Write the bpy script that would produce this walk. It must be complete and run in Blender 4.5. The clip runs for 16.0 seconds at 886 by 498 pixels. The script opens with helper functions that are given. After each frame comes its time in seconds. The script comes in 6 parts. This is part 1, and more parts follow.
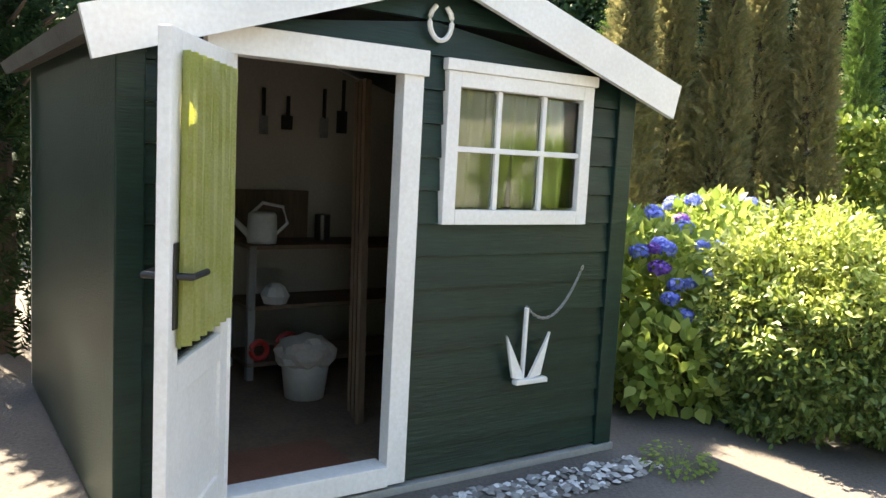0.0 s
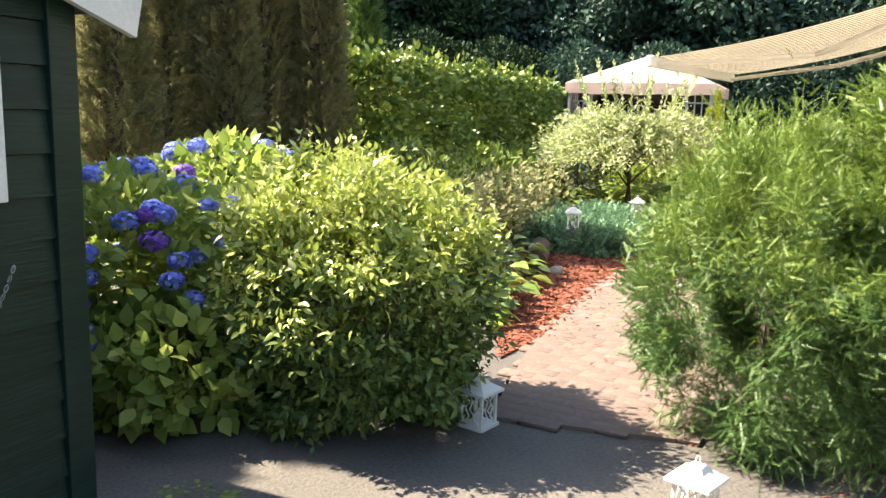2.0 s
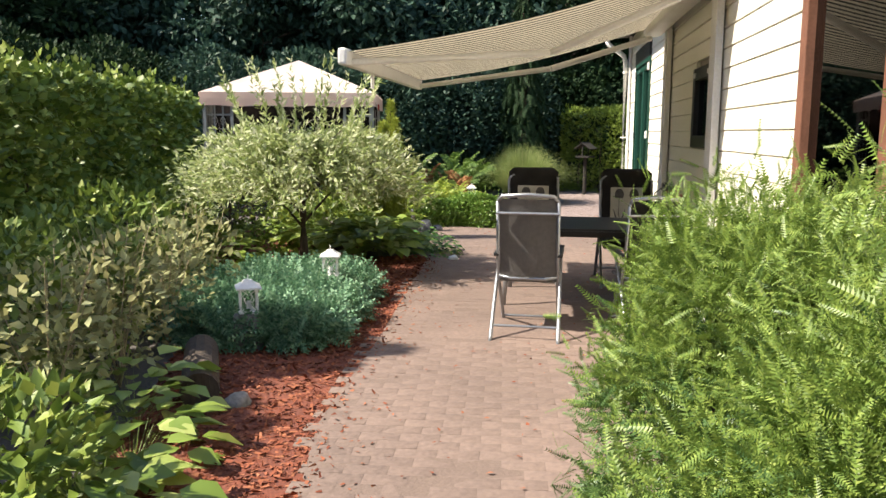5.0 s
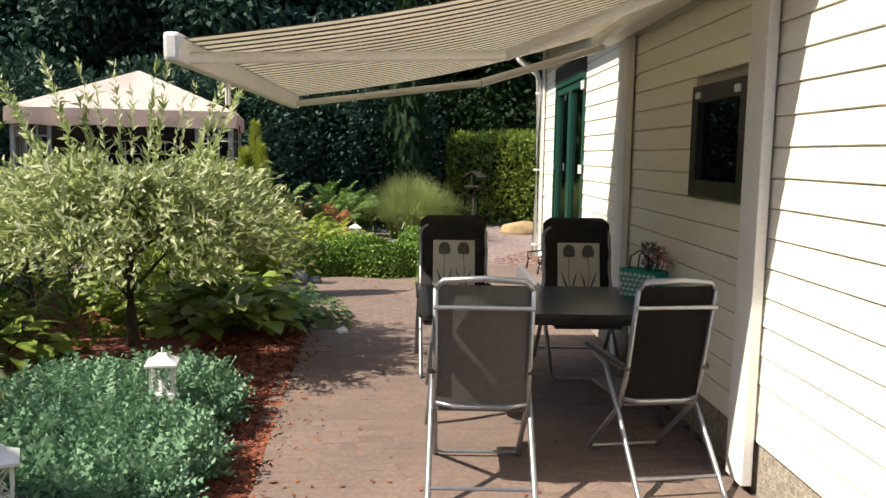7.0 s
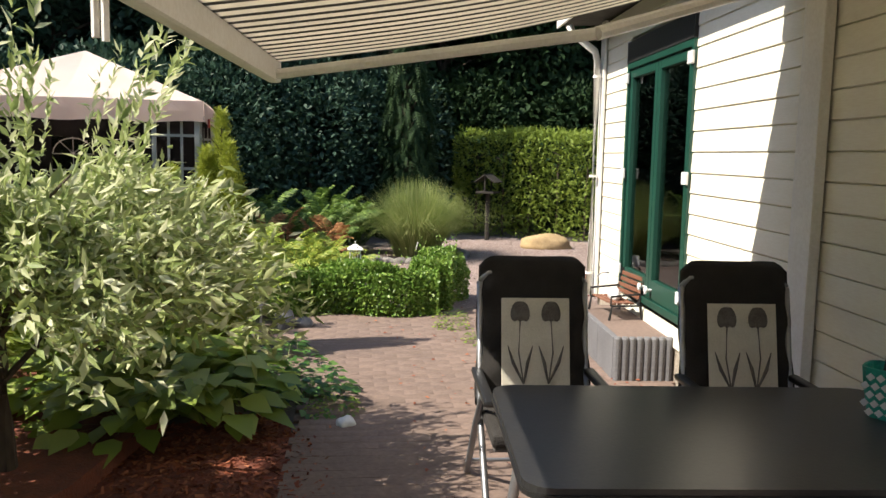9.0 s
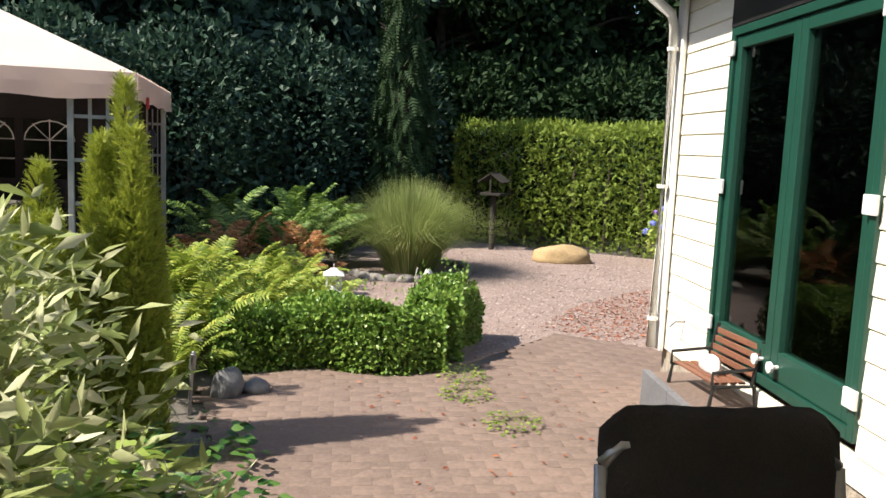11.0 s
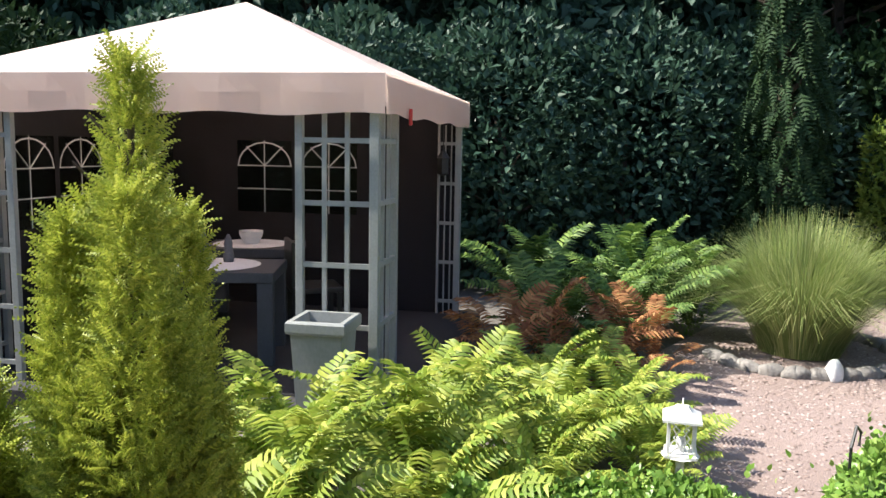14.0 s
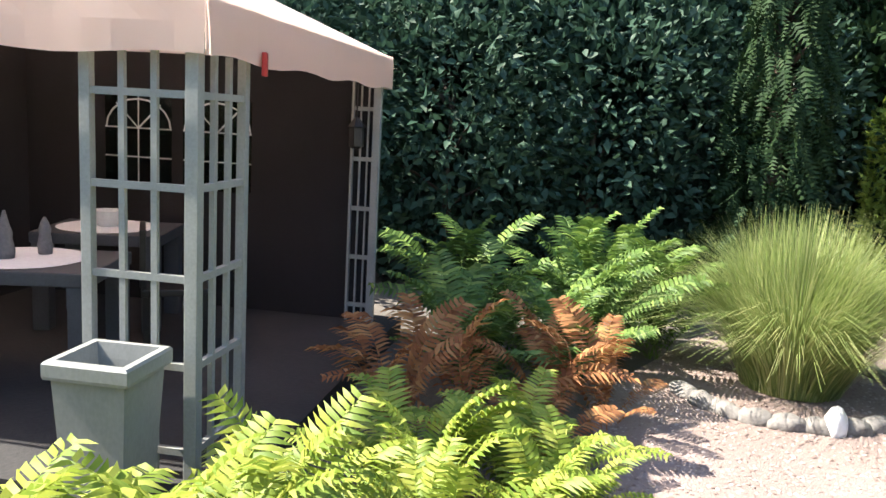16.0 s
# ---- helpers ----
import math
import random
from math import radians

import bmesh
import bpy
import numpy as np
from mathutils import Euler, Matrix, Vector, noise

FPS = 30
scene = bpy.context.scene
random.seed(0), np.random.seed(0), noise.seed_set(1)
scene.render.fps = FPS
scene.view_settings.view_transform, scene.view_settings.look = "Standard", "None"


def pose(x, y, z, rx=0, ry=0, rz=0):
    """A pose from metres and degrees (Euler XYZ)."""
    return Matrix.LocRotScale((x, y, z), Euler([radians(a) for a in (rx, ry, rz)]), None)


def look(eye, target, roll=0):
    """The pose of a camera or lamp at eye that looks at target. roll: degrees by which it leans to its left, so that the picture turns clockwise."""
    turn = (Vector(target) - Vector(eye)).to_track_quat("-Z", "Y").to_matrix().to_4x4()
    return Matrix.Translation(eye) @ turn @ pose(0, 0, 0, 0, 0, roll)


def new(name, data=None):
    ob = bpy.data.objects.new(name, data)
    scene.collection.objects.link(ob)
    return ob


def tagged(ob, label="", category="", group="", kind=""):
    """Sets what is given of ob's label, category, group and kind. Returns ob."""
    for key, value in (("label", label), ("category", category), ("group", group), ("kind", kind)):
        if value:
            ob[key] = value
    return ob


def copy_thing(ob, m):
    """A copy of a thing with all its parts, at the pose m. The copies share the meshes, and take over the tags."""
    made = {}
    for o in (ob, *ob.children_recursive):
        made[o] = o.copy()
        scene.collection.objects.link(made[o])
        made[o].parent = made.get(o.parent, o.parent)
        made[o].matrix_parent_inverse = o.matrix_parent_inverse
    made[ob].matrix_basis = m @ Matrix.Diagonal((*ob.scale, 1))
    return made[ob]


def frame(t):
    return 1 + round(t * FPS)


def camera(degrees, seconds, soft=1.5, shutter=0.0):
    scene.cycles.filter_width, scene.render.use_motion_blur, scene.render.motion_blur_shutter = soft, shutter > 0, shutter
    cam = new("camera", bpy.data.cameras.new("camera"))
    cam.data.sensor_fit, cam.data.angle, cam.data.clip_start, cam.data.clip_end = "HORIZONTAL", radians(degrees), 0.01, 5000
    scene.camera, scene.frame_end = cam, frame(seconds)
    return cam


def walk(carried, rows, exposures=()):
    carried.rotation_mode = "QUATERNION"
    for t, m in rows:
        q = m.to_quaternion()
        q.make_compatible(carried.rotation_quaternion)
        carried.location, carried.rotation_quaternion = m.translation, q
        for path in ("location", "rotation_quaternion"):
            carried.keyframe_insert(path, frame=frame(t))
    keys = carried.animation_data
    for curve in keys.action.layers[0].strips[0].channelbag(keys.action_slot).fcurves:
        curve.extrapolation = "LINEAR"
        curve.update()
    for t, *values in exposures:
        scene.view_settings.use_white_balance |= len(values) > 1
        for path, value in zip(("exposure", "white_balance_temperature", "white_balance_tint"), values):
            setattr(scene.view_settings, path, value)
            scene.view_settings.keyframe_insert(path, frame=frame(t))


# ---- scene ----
cam = camera(57.3, 16.0)
METRES, EYE, TILT, LEAN, TURN = 16.5, 1.47, 0.0, 0.0, 0.0
ROWS = [
    (0.0, 0.0, 0.0, 0.0, 0.34, -6.42, -3.02),
    (0.5, 0.0046, 0.0111, -0.0007, -2.2, -7.56, -3.17),
    (1.0, 0.0142, 0.0238, -0.0002, -11.61, -8.37, -2.16),
    (1.5, 0.0226, 0.0438, 0.0001, -23.31, -9.55, -2.07),
    (2.0, 0.0298, 0.0667, 0.0013, -32.04, -9.47, -1.54),
    (2.5, 0.0446, 0.0946, 0.0025, -34.36, -9.27, -1.39),
    (3.0, 0.061, 0.1229, 0.0025, -40.48, -9.04, -0.4),
    (3.5, 0.0803, 0.1496, 0.0032, -44.85, -8.52, -1.11),
    (4.0, 0.1032, 0.1738, 0.005, -47.5, -8.48, -3.19),
    (4.5, 0.1191, 0.1971, 0.0054, -52.53, -8.07, -0.32),
    (5.0, 0.1418, 0.2187, 0.0058, -57.77, -8.2, -0.35),
    (7.5, 0.2919, 0.3251, 0.0131, -67.7, -6.81, -1.03),
    (8.0, 0.3255, 0.3448, 0.013, -66.47, -7.52, -2.54),
    (8.5, 0.3593, 0.368, 0.0119, -67.14, -7.47, -1.5),
    (9.0, 0.3913, 0.3884, 0.0128, -68.09, -6.58, -1.08),
    (9.5, 0.422, 0.4089, 0.0142, -68.71, -5.62, -1.56),
    (12.0, 0.5783, 0.4814, 0.0161, -69.3, -8.25, -2.48),
    (12.5, 0.6067, 0.4998, 0.018, -69.17, -9.07, -0.24),
    (13.0, 0.6348, 0.5116, 0.0196, -60.25, -8.23, -0.52),
    (13.5, 0.66, 0.5268, 0.0203, -54.9, -7.96, -0.18),
    (14.0, 0.6808, 0.5431, 0.0223, -44.85, -7.25, -1.02),
    (14.5, 0.7057, 0.5557, 0.0227, -36.0, -6.32, -3.64),
    (15.0, 0.7306, 0.5684, 0.0219, -36.45, -7.37, -2.21),
    (15.5, 0.7546, 0.579, 0.0208, -41.82, -8.26, -2.08),
    (16.0, 0.7736, 0.5879, 0.0215, -45.79, -9.19, -3.2),
]
EXPOSURES = [(0.0, 2.95, 7500, 10), (1.0, 2.6, 7300, 10), (2.0, 2.2, 7000, 10), (3.5, 1.65, 6900, 10), (4.0, 1.55, 6800, 10), (5.0, 1.3, 6600, 10), (7.5, 0.95, 6600, 10), (9.5, 1.1, 6600, 10), (12.5, 1.15, 6500, 10), (14.0, 1.55, 6200, 10), (16.0, 2.1, 6400, 10)]
walk(cam, [(t, pose(0, 0, EYE, TILT, LEAN, TURN) @ pose(METRES * x, METRES * y, METRES * z, 90 + pitch, roll, yaw)) for t, x, y, z, yaw, pitch, roll in ROWS], EXPOSURES)

# ---- world and light ----
SUN_AZ, SUN_EL = 131.0, 48.0            # direction towards the sun, degrees from +x, and its height
world = bpy.data.worlds.new("world")
scene.world = world
world.use_nodes = True
wn = world.node_tree.nodes
sky = wn.new("ShaderNodeTexSky")
sky.sky_type, sky.sun_disc = "NISHITA", False
sky.sun_elevation, sky.sun_rotation = radians(SUN_EL), radians(90 - SUN_AZ)
wn["Background"].inputs["Strength"].default_value = 0.11
world.node_tree.links.new(sky.outputs["Color"], wn["Background"].inputs["Color"])
sun = new("sun", bpy.data.lights.new("sun", "SUN"))
sun.data.energy, sun.data.angle, sun.data.color = 4.6, radians(0.53), (1.0, 0.92, 0.79)
sd = Vector((math.cos(radians(SUN_AZ)) * math.cos(radians(SUN_EL)), math.sin(radians(SUN_AZ)) * math.cos(radians(SUN_EL)), math.sin(radians(SUN_EL))))
sun.matrix_world = look(sd * 40, (0, 0, 0))

rng = np.random.default_rng(7)

# ---- materials ----
def material(name, color, rough=0.7, other=None, scale=6.0, detail=40.0, bump=0.2, metal=0.0, spec=0.5, rand=0.0, stretch=None, coat=0.0, placed=False):
    """A surface that varies at two scales between color and other, with fine relief."""
    m = bpy.data.materials.new(name)
    m.use_nodes = True
    nt, nd = m.node_tree, m.node_tree.nodes
    b = nd["Principled BSDF"]
    b.inputs["Roughness"].default_value, b.inputs["Metallic"].default_value = rough, metal
    b.inputs["Specular IOR Level"].default_value = spec
    b.inputs["Coat Weight"].default_value = coat
    other = other or tuple(c * 0.7 for c in color)
    tc = nd.new("ShaderNodeTexCoord")
    mp = nd.new("ShaderNodeMapping")
    mp.inputs["Scale"].default_value = stretch or (1, 1, 1)
    src = nd.new("ShaderNodeNewGeometry").outputs["Position"] if placed else tc.outputs["Object"]
    nt.links.new(src, mp.inputs["Vector"])
    n1, n2 = nd.new("ShaderNodeTexNoise"), nd.new("ShaderNodeTexNoise")
    n1.inputs["Scale"].default_value, n2.inputs["Scale"].default_value = scale, detail
    n1.inputs["Detail"].default_value, n2.inputs["Detail"].default_value = 4, 5
    for n in (n1, n2):
        nt.links.new(mp.outputs["Vector"], n.inputs["Vector"])
    add = nd.new("ShaderNodeMath")
    add.operation = "ADD"
    nt.links.new(n1.outputs["Fac"], add.inputs[0])
    nt.links.new(n2.outputs["Fac"], add.inputs[1])
    ramp = nd.new("ShaderNodeMapRange")
    ramp.inputs["From Min"].default_value, ramp.inputs["From Max"].default_value = 0.75, 1.25
    nt.links.new(add.outputs[0], ramp.inputs["Value"])
    mix = nd.new("ShaderNodeMix")
    mix.data_type = "RGBA"
    mix.inputs["A"].default_value, mix.inputs["B"].default_value = (*color, 1), (*other, 1)
    nt.links.new(ramp.outputs["Result"], mix.inputs["Factor"])
    out = mix.outputs["Result"]
    if rand:
        oi = nd.new("ShaderNodeObjectInfo")
        mr = nd.new("ShaderNodeMapRange")
        mr.inputs["To Min"].default_value, mr.inputs["To Max"].default_value = 1 - rand, 1 + rand
        nt.links.new(oi.outputs["Random"], mr.inputs["Value"])
        hs = nd.new("ShaderNodeHueSaturation")
        nt.links.new(mr.outputs["Result"], hs.inputs["Value"])
        nt.links.new(out, hs.inputs["Color"])
        out = hs.outputs["Color"]
    nt.links.new(out, b.inputs["Base Color"])
    if bump:
        bp = nd.new("ShaderNodeBump")
        bp.inputs["Strength"].default_value, bp.inputs["Distance"].default_value = bump, 0.01
        nt.links.new(n2.outputs["Fac"], bp.inputs["Height"])
        nt.links.new(bp.outputs["Normal"], b.inputs["Normal"])
    return m


def leafy(name, a, b, c=None, rough=0.5, thin=0.35, patch=0.0, spec=0.4):
    """Foliage: every leaf takes its own tint between a, b and c; part of the light passes through."""
    m = bpy.data.materials.new(name)
    m.use_nodes = True
    nt, nd = m.node_tree, m.node_tree.nodes
    p = nd["Principled BSDF"]
    p.inputs["Roughness"].default_value = rough
    p.inputs["Specular IOR Level"].default_value = spec
    g = nd.new("ShaderNodeNewGeometry")
    r = nd.new("ShaderNodeValToRGB")
    e = r.color_ramp.elements
    e[0].color, e[1].color = (*a, 1), (*(c or b), 1)
    k = r.color_ramp.elements.new(0.55)
    k.color = (*b, 1)
    fac = g.outputs["Random Per Island"]
    if patch:
        tc, n = nd.new("ShaderNodeTexCoord"), nd.new("ShaderNodeTexNoise")
        n.inputs["Scale"].default_value = 2.2
        nt.links.new(tc.outputs["Object"], n.inputs["Vector"])
        mx = nd.new("ShaderNodeMix")
        mx.inputs["Factor"].default_value = patch
        nt.links.new(fac, mx.inputs["A"])
        nt.links.new(n.outputs["Fac"], mx.inputs["B"])
        fac = mx.outputs["Result"]
    nt.links.new(fac, r.inputs["Fac"])
    nt.links.new(r.outputs["Color"], p.inputs["Base Color"])
    tr, mix = nd.new("ShaderNodeBsdfTranslucent"), nd.new("ShaderNodeMixShader")
    nt.links.new(r.outputs["Color"], tr.inputs["Color"])
    mix.inputs["Fac"].default_value = thin
    nt.links.new(p.outputs[0], mix.inputs[1])
    nt.links.new(tr.outputs[0], mix.inputs[2])
    nt.links.new(mix.outputs[0], nd["Material Output"].inputs["Surface"])
    return m


def glassy(name, tint=(1, 1, 1), rough=0.02):
    m = bpy.data.materials.new(name)
    m.use_nodes = True
    nt, nd = m.node_tree, m.node_tree.nodes
    gl, tr, fr, mix = nd.new("ShaderNodeBsdfGlossy"), nd.new("ShaderNodeBsdfTransparent"), nd.new("ShaderNodeFresnel"), nd.new("ShaderNodeMixShader")
    gl.inputs["Roughness"].default_value = rough
    tr.inputs["Color"].default_value = (*tint, 1)
    fr.inputs["IOR"].default_value = 1.5
    nt.links.new(fr.outputs[0], mix.inputs["Fac"])
    nt.links.new(tr.outputs[0], mix.inputs[1])
    nt.links.new(gl.outputs[0], mix.inputs[2])
    nt.links.new(mix.outputs[0], nd["Material Output"].inputs["Surface"])
    return m


M_WHITE = material("white_paint", (0.80, 0.79, 0.76), 0.5, (0.70, 0.68, 0.64), 3, 60, 0.12)
M_CREAM = material("cream_siding_paint", (0.82, 0.79, 0.69), 0.55, (0.75, 0.71, 0.60), 2.5, 50, 0.12, rand=0.03, stretch=(0.4, 1, 3))
M_SHED = material("dark_green_stain", (0.010, 0.034, 0.025), 0.42, (0.006, 0.018, 0.014), 3, 30, 0.25, spec=0.3, rand=0.12, stretch=(0.3, 1, 4))
M_GREEN = material("green_door_paint", (0.012, 0.062, 0.044), 0.35, (0.010, 0.05, 0.035), 3, 60, 0.05)
M_BLACK = material("black_paint", (0.012, 0.012, 0.013), 0.4, (0.02, 0.02, 0.02), 3, 40, 0.1)
M_ROOF = material("roof_felt", (0.05, 0.05, 0.05), 0.9, (0.09, 0.09, 0.08), 4, 90, 0.4)
M_GREYPAINT = material("grey_metal_paint", (0.30, 0.31, 0.30), 0.45, (0.24, 0.25, 0.24), 5, 70, 0.08)
M_ALU = material("aluminium_tube", (0.36, 0.37, 0.39), 0.42, (0.28, 0.29, 0.31), 6, 60, 0.05, metal=0.8)
# black textilene, made grey for the sun that passes through the weave
M_MESH = material("sunlit_black_textilene", (0.12, 0.112, 0.105), 0.7, (0.085, 0.08, 0.076), 30, 260, 0.5)
M_CUSHION = material("charcoal_cushion_cloth", (0.030, 0.027, 0.025), 0.95, (0.018, 0.016, 0.015), 8, 200, 0.4)
M_PRINT = material("pale_printed_cloth", (0.62, 0.59, 0.50), 0.9, (0.52, 0.49, 0.41), 8, 160, 0.3)
M_TULIP = material("tulip_print", (0.085, 0.075, 0.068), 0.9, (0.14, 0.13, 0.12), 20, 120, 0.2)
M_TABLE = material("anthracite_table_top", (0.022, 0.022, 0.023), 0.32, (0.032, 0.031, 0.03), 5, 60, 0.05)
M_CANOPY = material("beige_canopy_cloth", (0.86, 0.75, 0.69), 0.85, (0.80, 0.68, 0.62), 1.5, 120, 0.25)
M_VALANCE = leafy("single_layer_canopy_cloth", (0.82, 0.70, 0.64), (0.84, 0.72, 0.66), (0.86, 0.74, 0.68), 0.85, 0.4, 0.0, 0.2)
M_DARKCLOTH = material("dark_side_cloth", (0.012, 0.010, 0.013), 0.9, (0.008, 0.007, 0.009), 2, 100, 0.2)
# window film tinted dark to hold sun patches off the gazebo floor
M_FILM = glassy("dimmed_film", (0.16, 0.18, 0.175), 0.25)
M_GLASS = glassy("window_glass", (0.92, 0.95, 0.93))
M_DARKGLASS = glassy("dark_glass", (0.12, 0.13, 0.13))
M_DOORGLASS = glassy("door_glass", (0.45, 0.48, 0.47))
M_GROUND = material("bare_soil", (0.08, 0.073, 0.068), 0.95, (0.15, 0.13, 0.11), 1.3, 55, 0.8)
M_GRASSGROUND = material("ground_cover_soil", (0.05, 0.045, 0.03), 0.95, (0.035, 0.04, 0.02), 2, 40, 0.8)
M_BRICK = material("clay_paver", (0.205, 0.145, 0.118), 0.88, (0.14, 0.10, 0.083), 1.1, 34, 0.5, rand=0.05, placed=True)
M_SAND = material("joint_sand", (0.18, 0.128, 0.104), 0.95, (0.135, 0.097, 0.079), 1.4, 60, 0.5, placed=True)
M_MULCH = leafy("red_bark_mulch", (0.12, 0.03, 0.016), (0.23, 0.065, 0.03), (0.34, 0.13, 0.065), 0.9, 0.0)
M_MULCHBED = material("red_bark_bed", (0.20, 0.055, 0.028), 0.95, (0.12, 0.04, 0.025), 9, 70, 0.9)
M_GRAVELBED = material("pinkish_fine_gravel", (0.30, 0.23, 0.205), 0.95, (0.21, 0.155, 0.135), 1.0, 120, 0.9)
M_GRAVEL = leafy("gravel_stones", (0.19, 0.135, 0.115), (0.28, 0.215, 0.19), (0.38, 0.32, 0.295), 0.8, 0.0)
M_PEBBLE = leafy("white_and_grey_pebbles", (0.12, 0.11, 0.10), (0.34, 0.33, 0.31), (0.75, 0.74, 0.72), 0.7, 0.0)
M_STONE = material("grey_stone", (0.26, 0.24, 0.22), 0.9, (0.15, 0.14, 0.13), 5, 40, 0.7, rand=0.2)
M_BOULDER = material("ochre_boulder", (0.42, 0.30, 0.15), 0.85, (0.30, 0.21, 0.11), 4, 30, 0.6)
M_PEBBLEDASH = material("exposed_pebble_plinth", (0.42, 0.37, 0.30), 0.9, (0.20, 0.17, 0.14), 20, 70, 1.0)
M_SLATE = material("grey_slab", (0.16, 0.16, 0.17), 0.75, (0.11, 0.11, 0.12), 4, 60, 0.3)
M_DARKTABLE = material("dark_grey_resin", (0.062, 0.066, 0.075), 0.6, (0.045, 0.048, 0.055), 5, 60, 0.1)
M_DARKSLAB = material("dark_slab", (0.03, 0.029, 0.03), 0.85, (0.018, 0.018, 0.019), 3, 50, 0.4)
M_BARK = material("brown_bark", (0.09, 0.065, 0.045), 0.95, (0.045, 0.033, 0.025), 8, 40, 1.0, stretch=(1, 1, 0.2))
M_WOOD = material("weathered_wood", (0.21, 0.145, 0.095), 0.8, (0.13, 0.09, 0.06), 5, 50, 0.4, stretch=(1, 1, 0.15))
# dark wood of the bird table, deepened for the shade it stands in
M_DARKWOOD = material("dark_shaded_wood", (0.03, 0.024, 0.018), 0.85, (0.018, 0.015, 0.012), 6, 50, 0.4)
M_BROWNWOOD = material("reddish_slat_wood", (0.20, 0.085, 0.05), 0.6, (0.14, 0.06, 0.035), 5, 60, 0.2)
M_CURTAIN = material("lime_curtain_cloth", (0.42, 0.44, 0.12), 0.9, (0.52, 0.53, 0.24), 9, 120, 0.2)
M_PLASTIC = material("white_plastic", (0.72, 0.72, 0.72), 0.4, (0.62, 0.62, 0.62), 4, 40, 0.03)
M_GREYPLASTIC = material("grey_plastic_pot", (0.26, 0.27, 0.26), 0.5, (0.21, 0.22, 0.21), 4, 50, 0.06)
M_TEAL = material("teal_woven_plastic", (0.03, 0.36, 0.27), 0.45, (0.02, 0.26, 0.2), 30, 120, 0.3)
M_RED = material("red_plastic", (0.5, 0.03, 0.02), 0.45, (0.4, 0.02, 0.02), 4, 50, 0.05)
M_PINK = material("pink_petals", (0.65, 0.25, 0.24), 0.7, (0.5, 0.3, 0.3), 14, 60, 0.1)
M_INNER = material("pale_inner_wall", (0.50, 0.46, 0.40), 0.9, (0.42, 0.38, 0.33), 2, 60, 0.1)
M_METAL = material("steel", (0.35, 0.35, 0.36), 0.4, (0.25, 0.25, 0.26), 6, 60, 0.1, metal=0.8)
M_CANE = material("dry_stalk", (0.42, 0.33, 0.2), 0.8, (0.3, 0.24, 0.15), 6, 40, 0.2)
M_TABLECLOTH = material("white_crochet_mat", (0.75, 0.76, 0.8), 0.9, (0.66, 0.67, 0.71), 30, 120, 0.3)
M_WINDOWFRAME = M_BLACK
# awning cloth: narrow stripes along its fall
M_AWNING = material("striped_awning_cloth", (0.62, 0.57, 0.46), 0.8, (0.56, 0.51, 0.41), 2, 120, 0.1)
nt, nd = M_AWNING.node_tree, M_AWNING.node_tree.nodes
tcx, sep, wv = nd.new("ShaderNodeTexCoord"), nd.new("ShaderNodeSeparateXYZ"), nd.new("ShaderNodeMath")
nt.links.new(tcx.outputs["Object"], sep.inputs[0])
wv.operation = "PINGPONG"
wv.inputs[1].default_value = 0.062
nt.links.new(sep.outputs["X"], wv.inputs[0])
gt = nd.new("ShaderNodeMath")
gt.operation = "GREATER_THAN"
gt.inputs[1].default_value = 0.037
nt.links.new(wv.outputs[0], gt.inputs[0])
mxs = nd.new("ShaderNodeMix")
mxs.data_type = "RGBA"
mxs.inputs["B"].default_value = (0.04, 0.037, 0.03, 1)
nt.links.new(gt.outputs[0], mxs.inputs["Factor"])
pb = nd["Principled BSDF"]
nt.links.new(pb.inputs["Base Color"].links[0].from_socket, mxs.inputs["A"])
nt.links.new(mxs.outputs["Result"], pb.inputs["Base Color"])
trn, mxn = nd.new("ShaderNodeBsdfTranslucent"), nd.new("ShaderNodeMixShader")
nt.links.new(mxs.outputs["Result"], trn.inputs["Color"])
mxn.inputs["Fac"].default_value = 0.27
nt.links.new(pb.outputs[0], mxn.inputs[1])
nt.links.new(trn.outputs[0], mxn.inputs[2])
nt.links.new(mxn.outputs[0], nd["Material Output"].inputs["Surface"])

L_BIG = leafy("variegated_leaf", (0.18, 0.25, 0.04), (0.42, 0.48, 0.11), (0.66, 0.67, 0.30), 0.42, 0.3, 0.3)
L_BIGDARK = leafy("old_shaded_green_leaf", (0.05, 0.10, 0.025), (0.11, 0.17, 0.04), (0.24, 0.30, 0.08), 0.4, 0.22, 0.3)
L_HYD = leafy("hydrangea_leaf", (0.17, 0.25, 0.045), (0.31, 0.39, 0.085), (0.44, 0.49, 0.13), 0.5, 0.42)
L_BLUE = leafy("blue_petals", (0.12, 0.17, 0.62), (0.24, 0.30, 0.80), (0.48, 0.54, 0.90), 0.7, 0.25)
L_VIOLET = leafy("violet_petals", (0.15, 0.05, 0.4), (0.24, 0.10, 0.5), (0.34, 0.2, 0.6), 0.7, 0.25)
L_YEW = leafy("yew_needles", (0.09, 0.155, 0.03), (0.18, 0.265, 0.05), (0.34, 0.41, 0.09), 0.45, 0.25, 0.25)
# dark yew needles: shade inside the bushes, put into the colour
L_YEWDARK = leafy("shaded_yew_needles", (0.045, 0.10, 0.03), (0.10, 0.18, 0.05), (0.18, 0.28, 0.08), 0.42, 0.2, 0.3)
L_GOLD = leafy("golden_yew_needles", (0.15, 0.22, 0.03), (0.33, 0.38, 0.05), (0.52, 0.53, 0.10), 0.5, 0.3, 0.3)
L_CONIFER = leafy("half_dry_conifer", (0.11, 0.17, 0.06), (0.21, 0.19, 0.085), (0.36, 0.31, 0.15), 0.8, 0.38, 0.5)
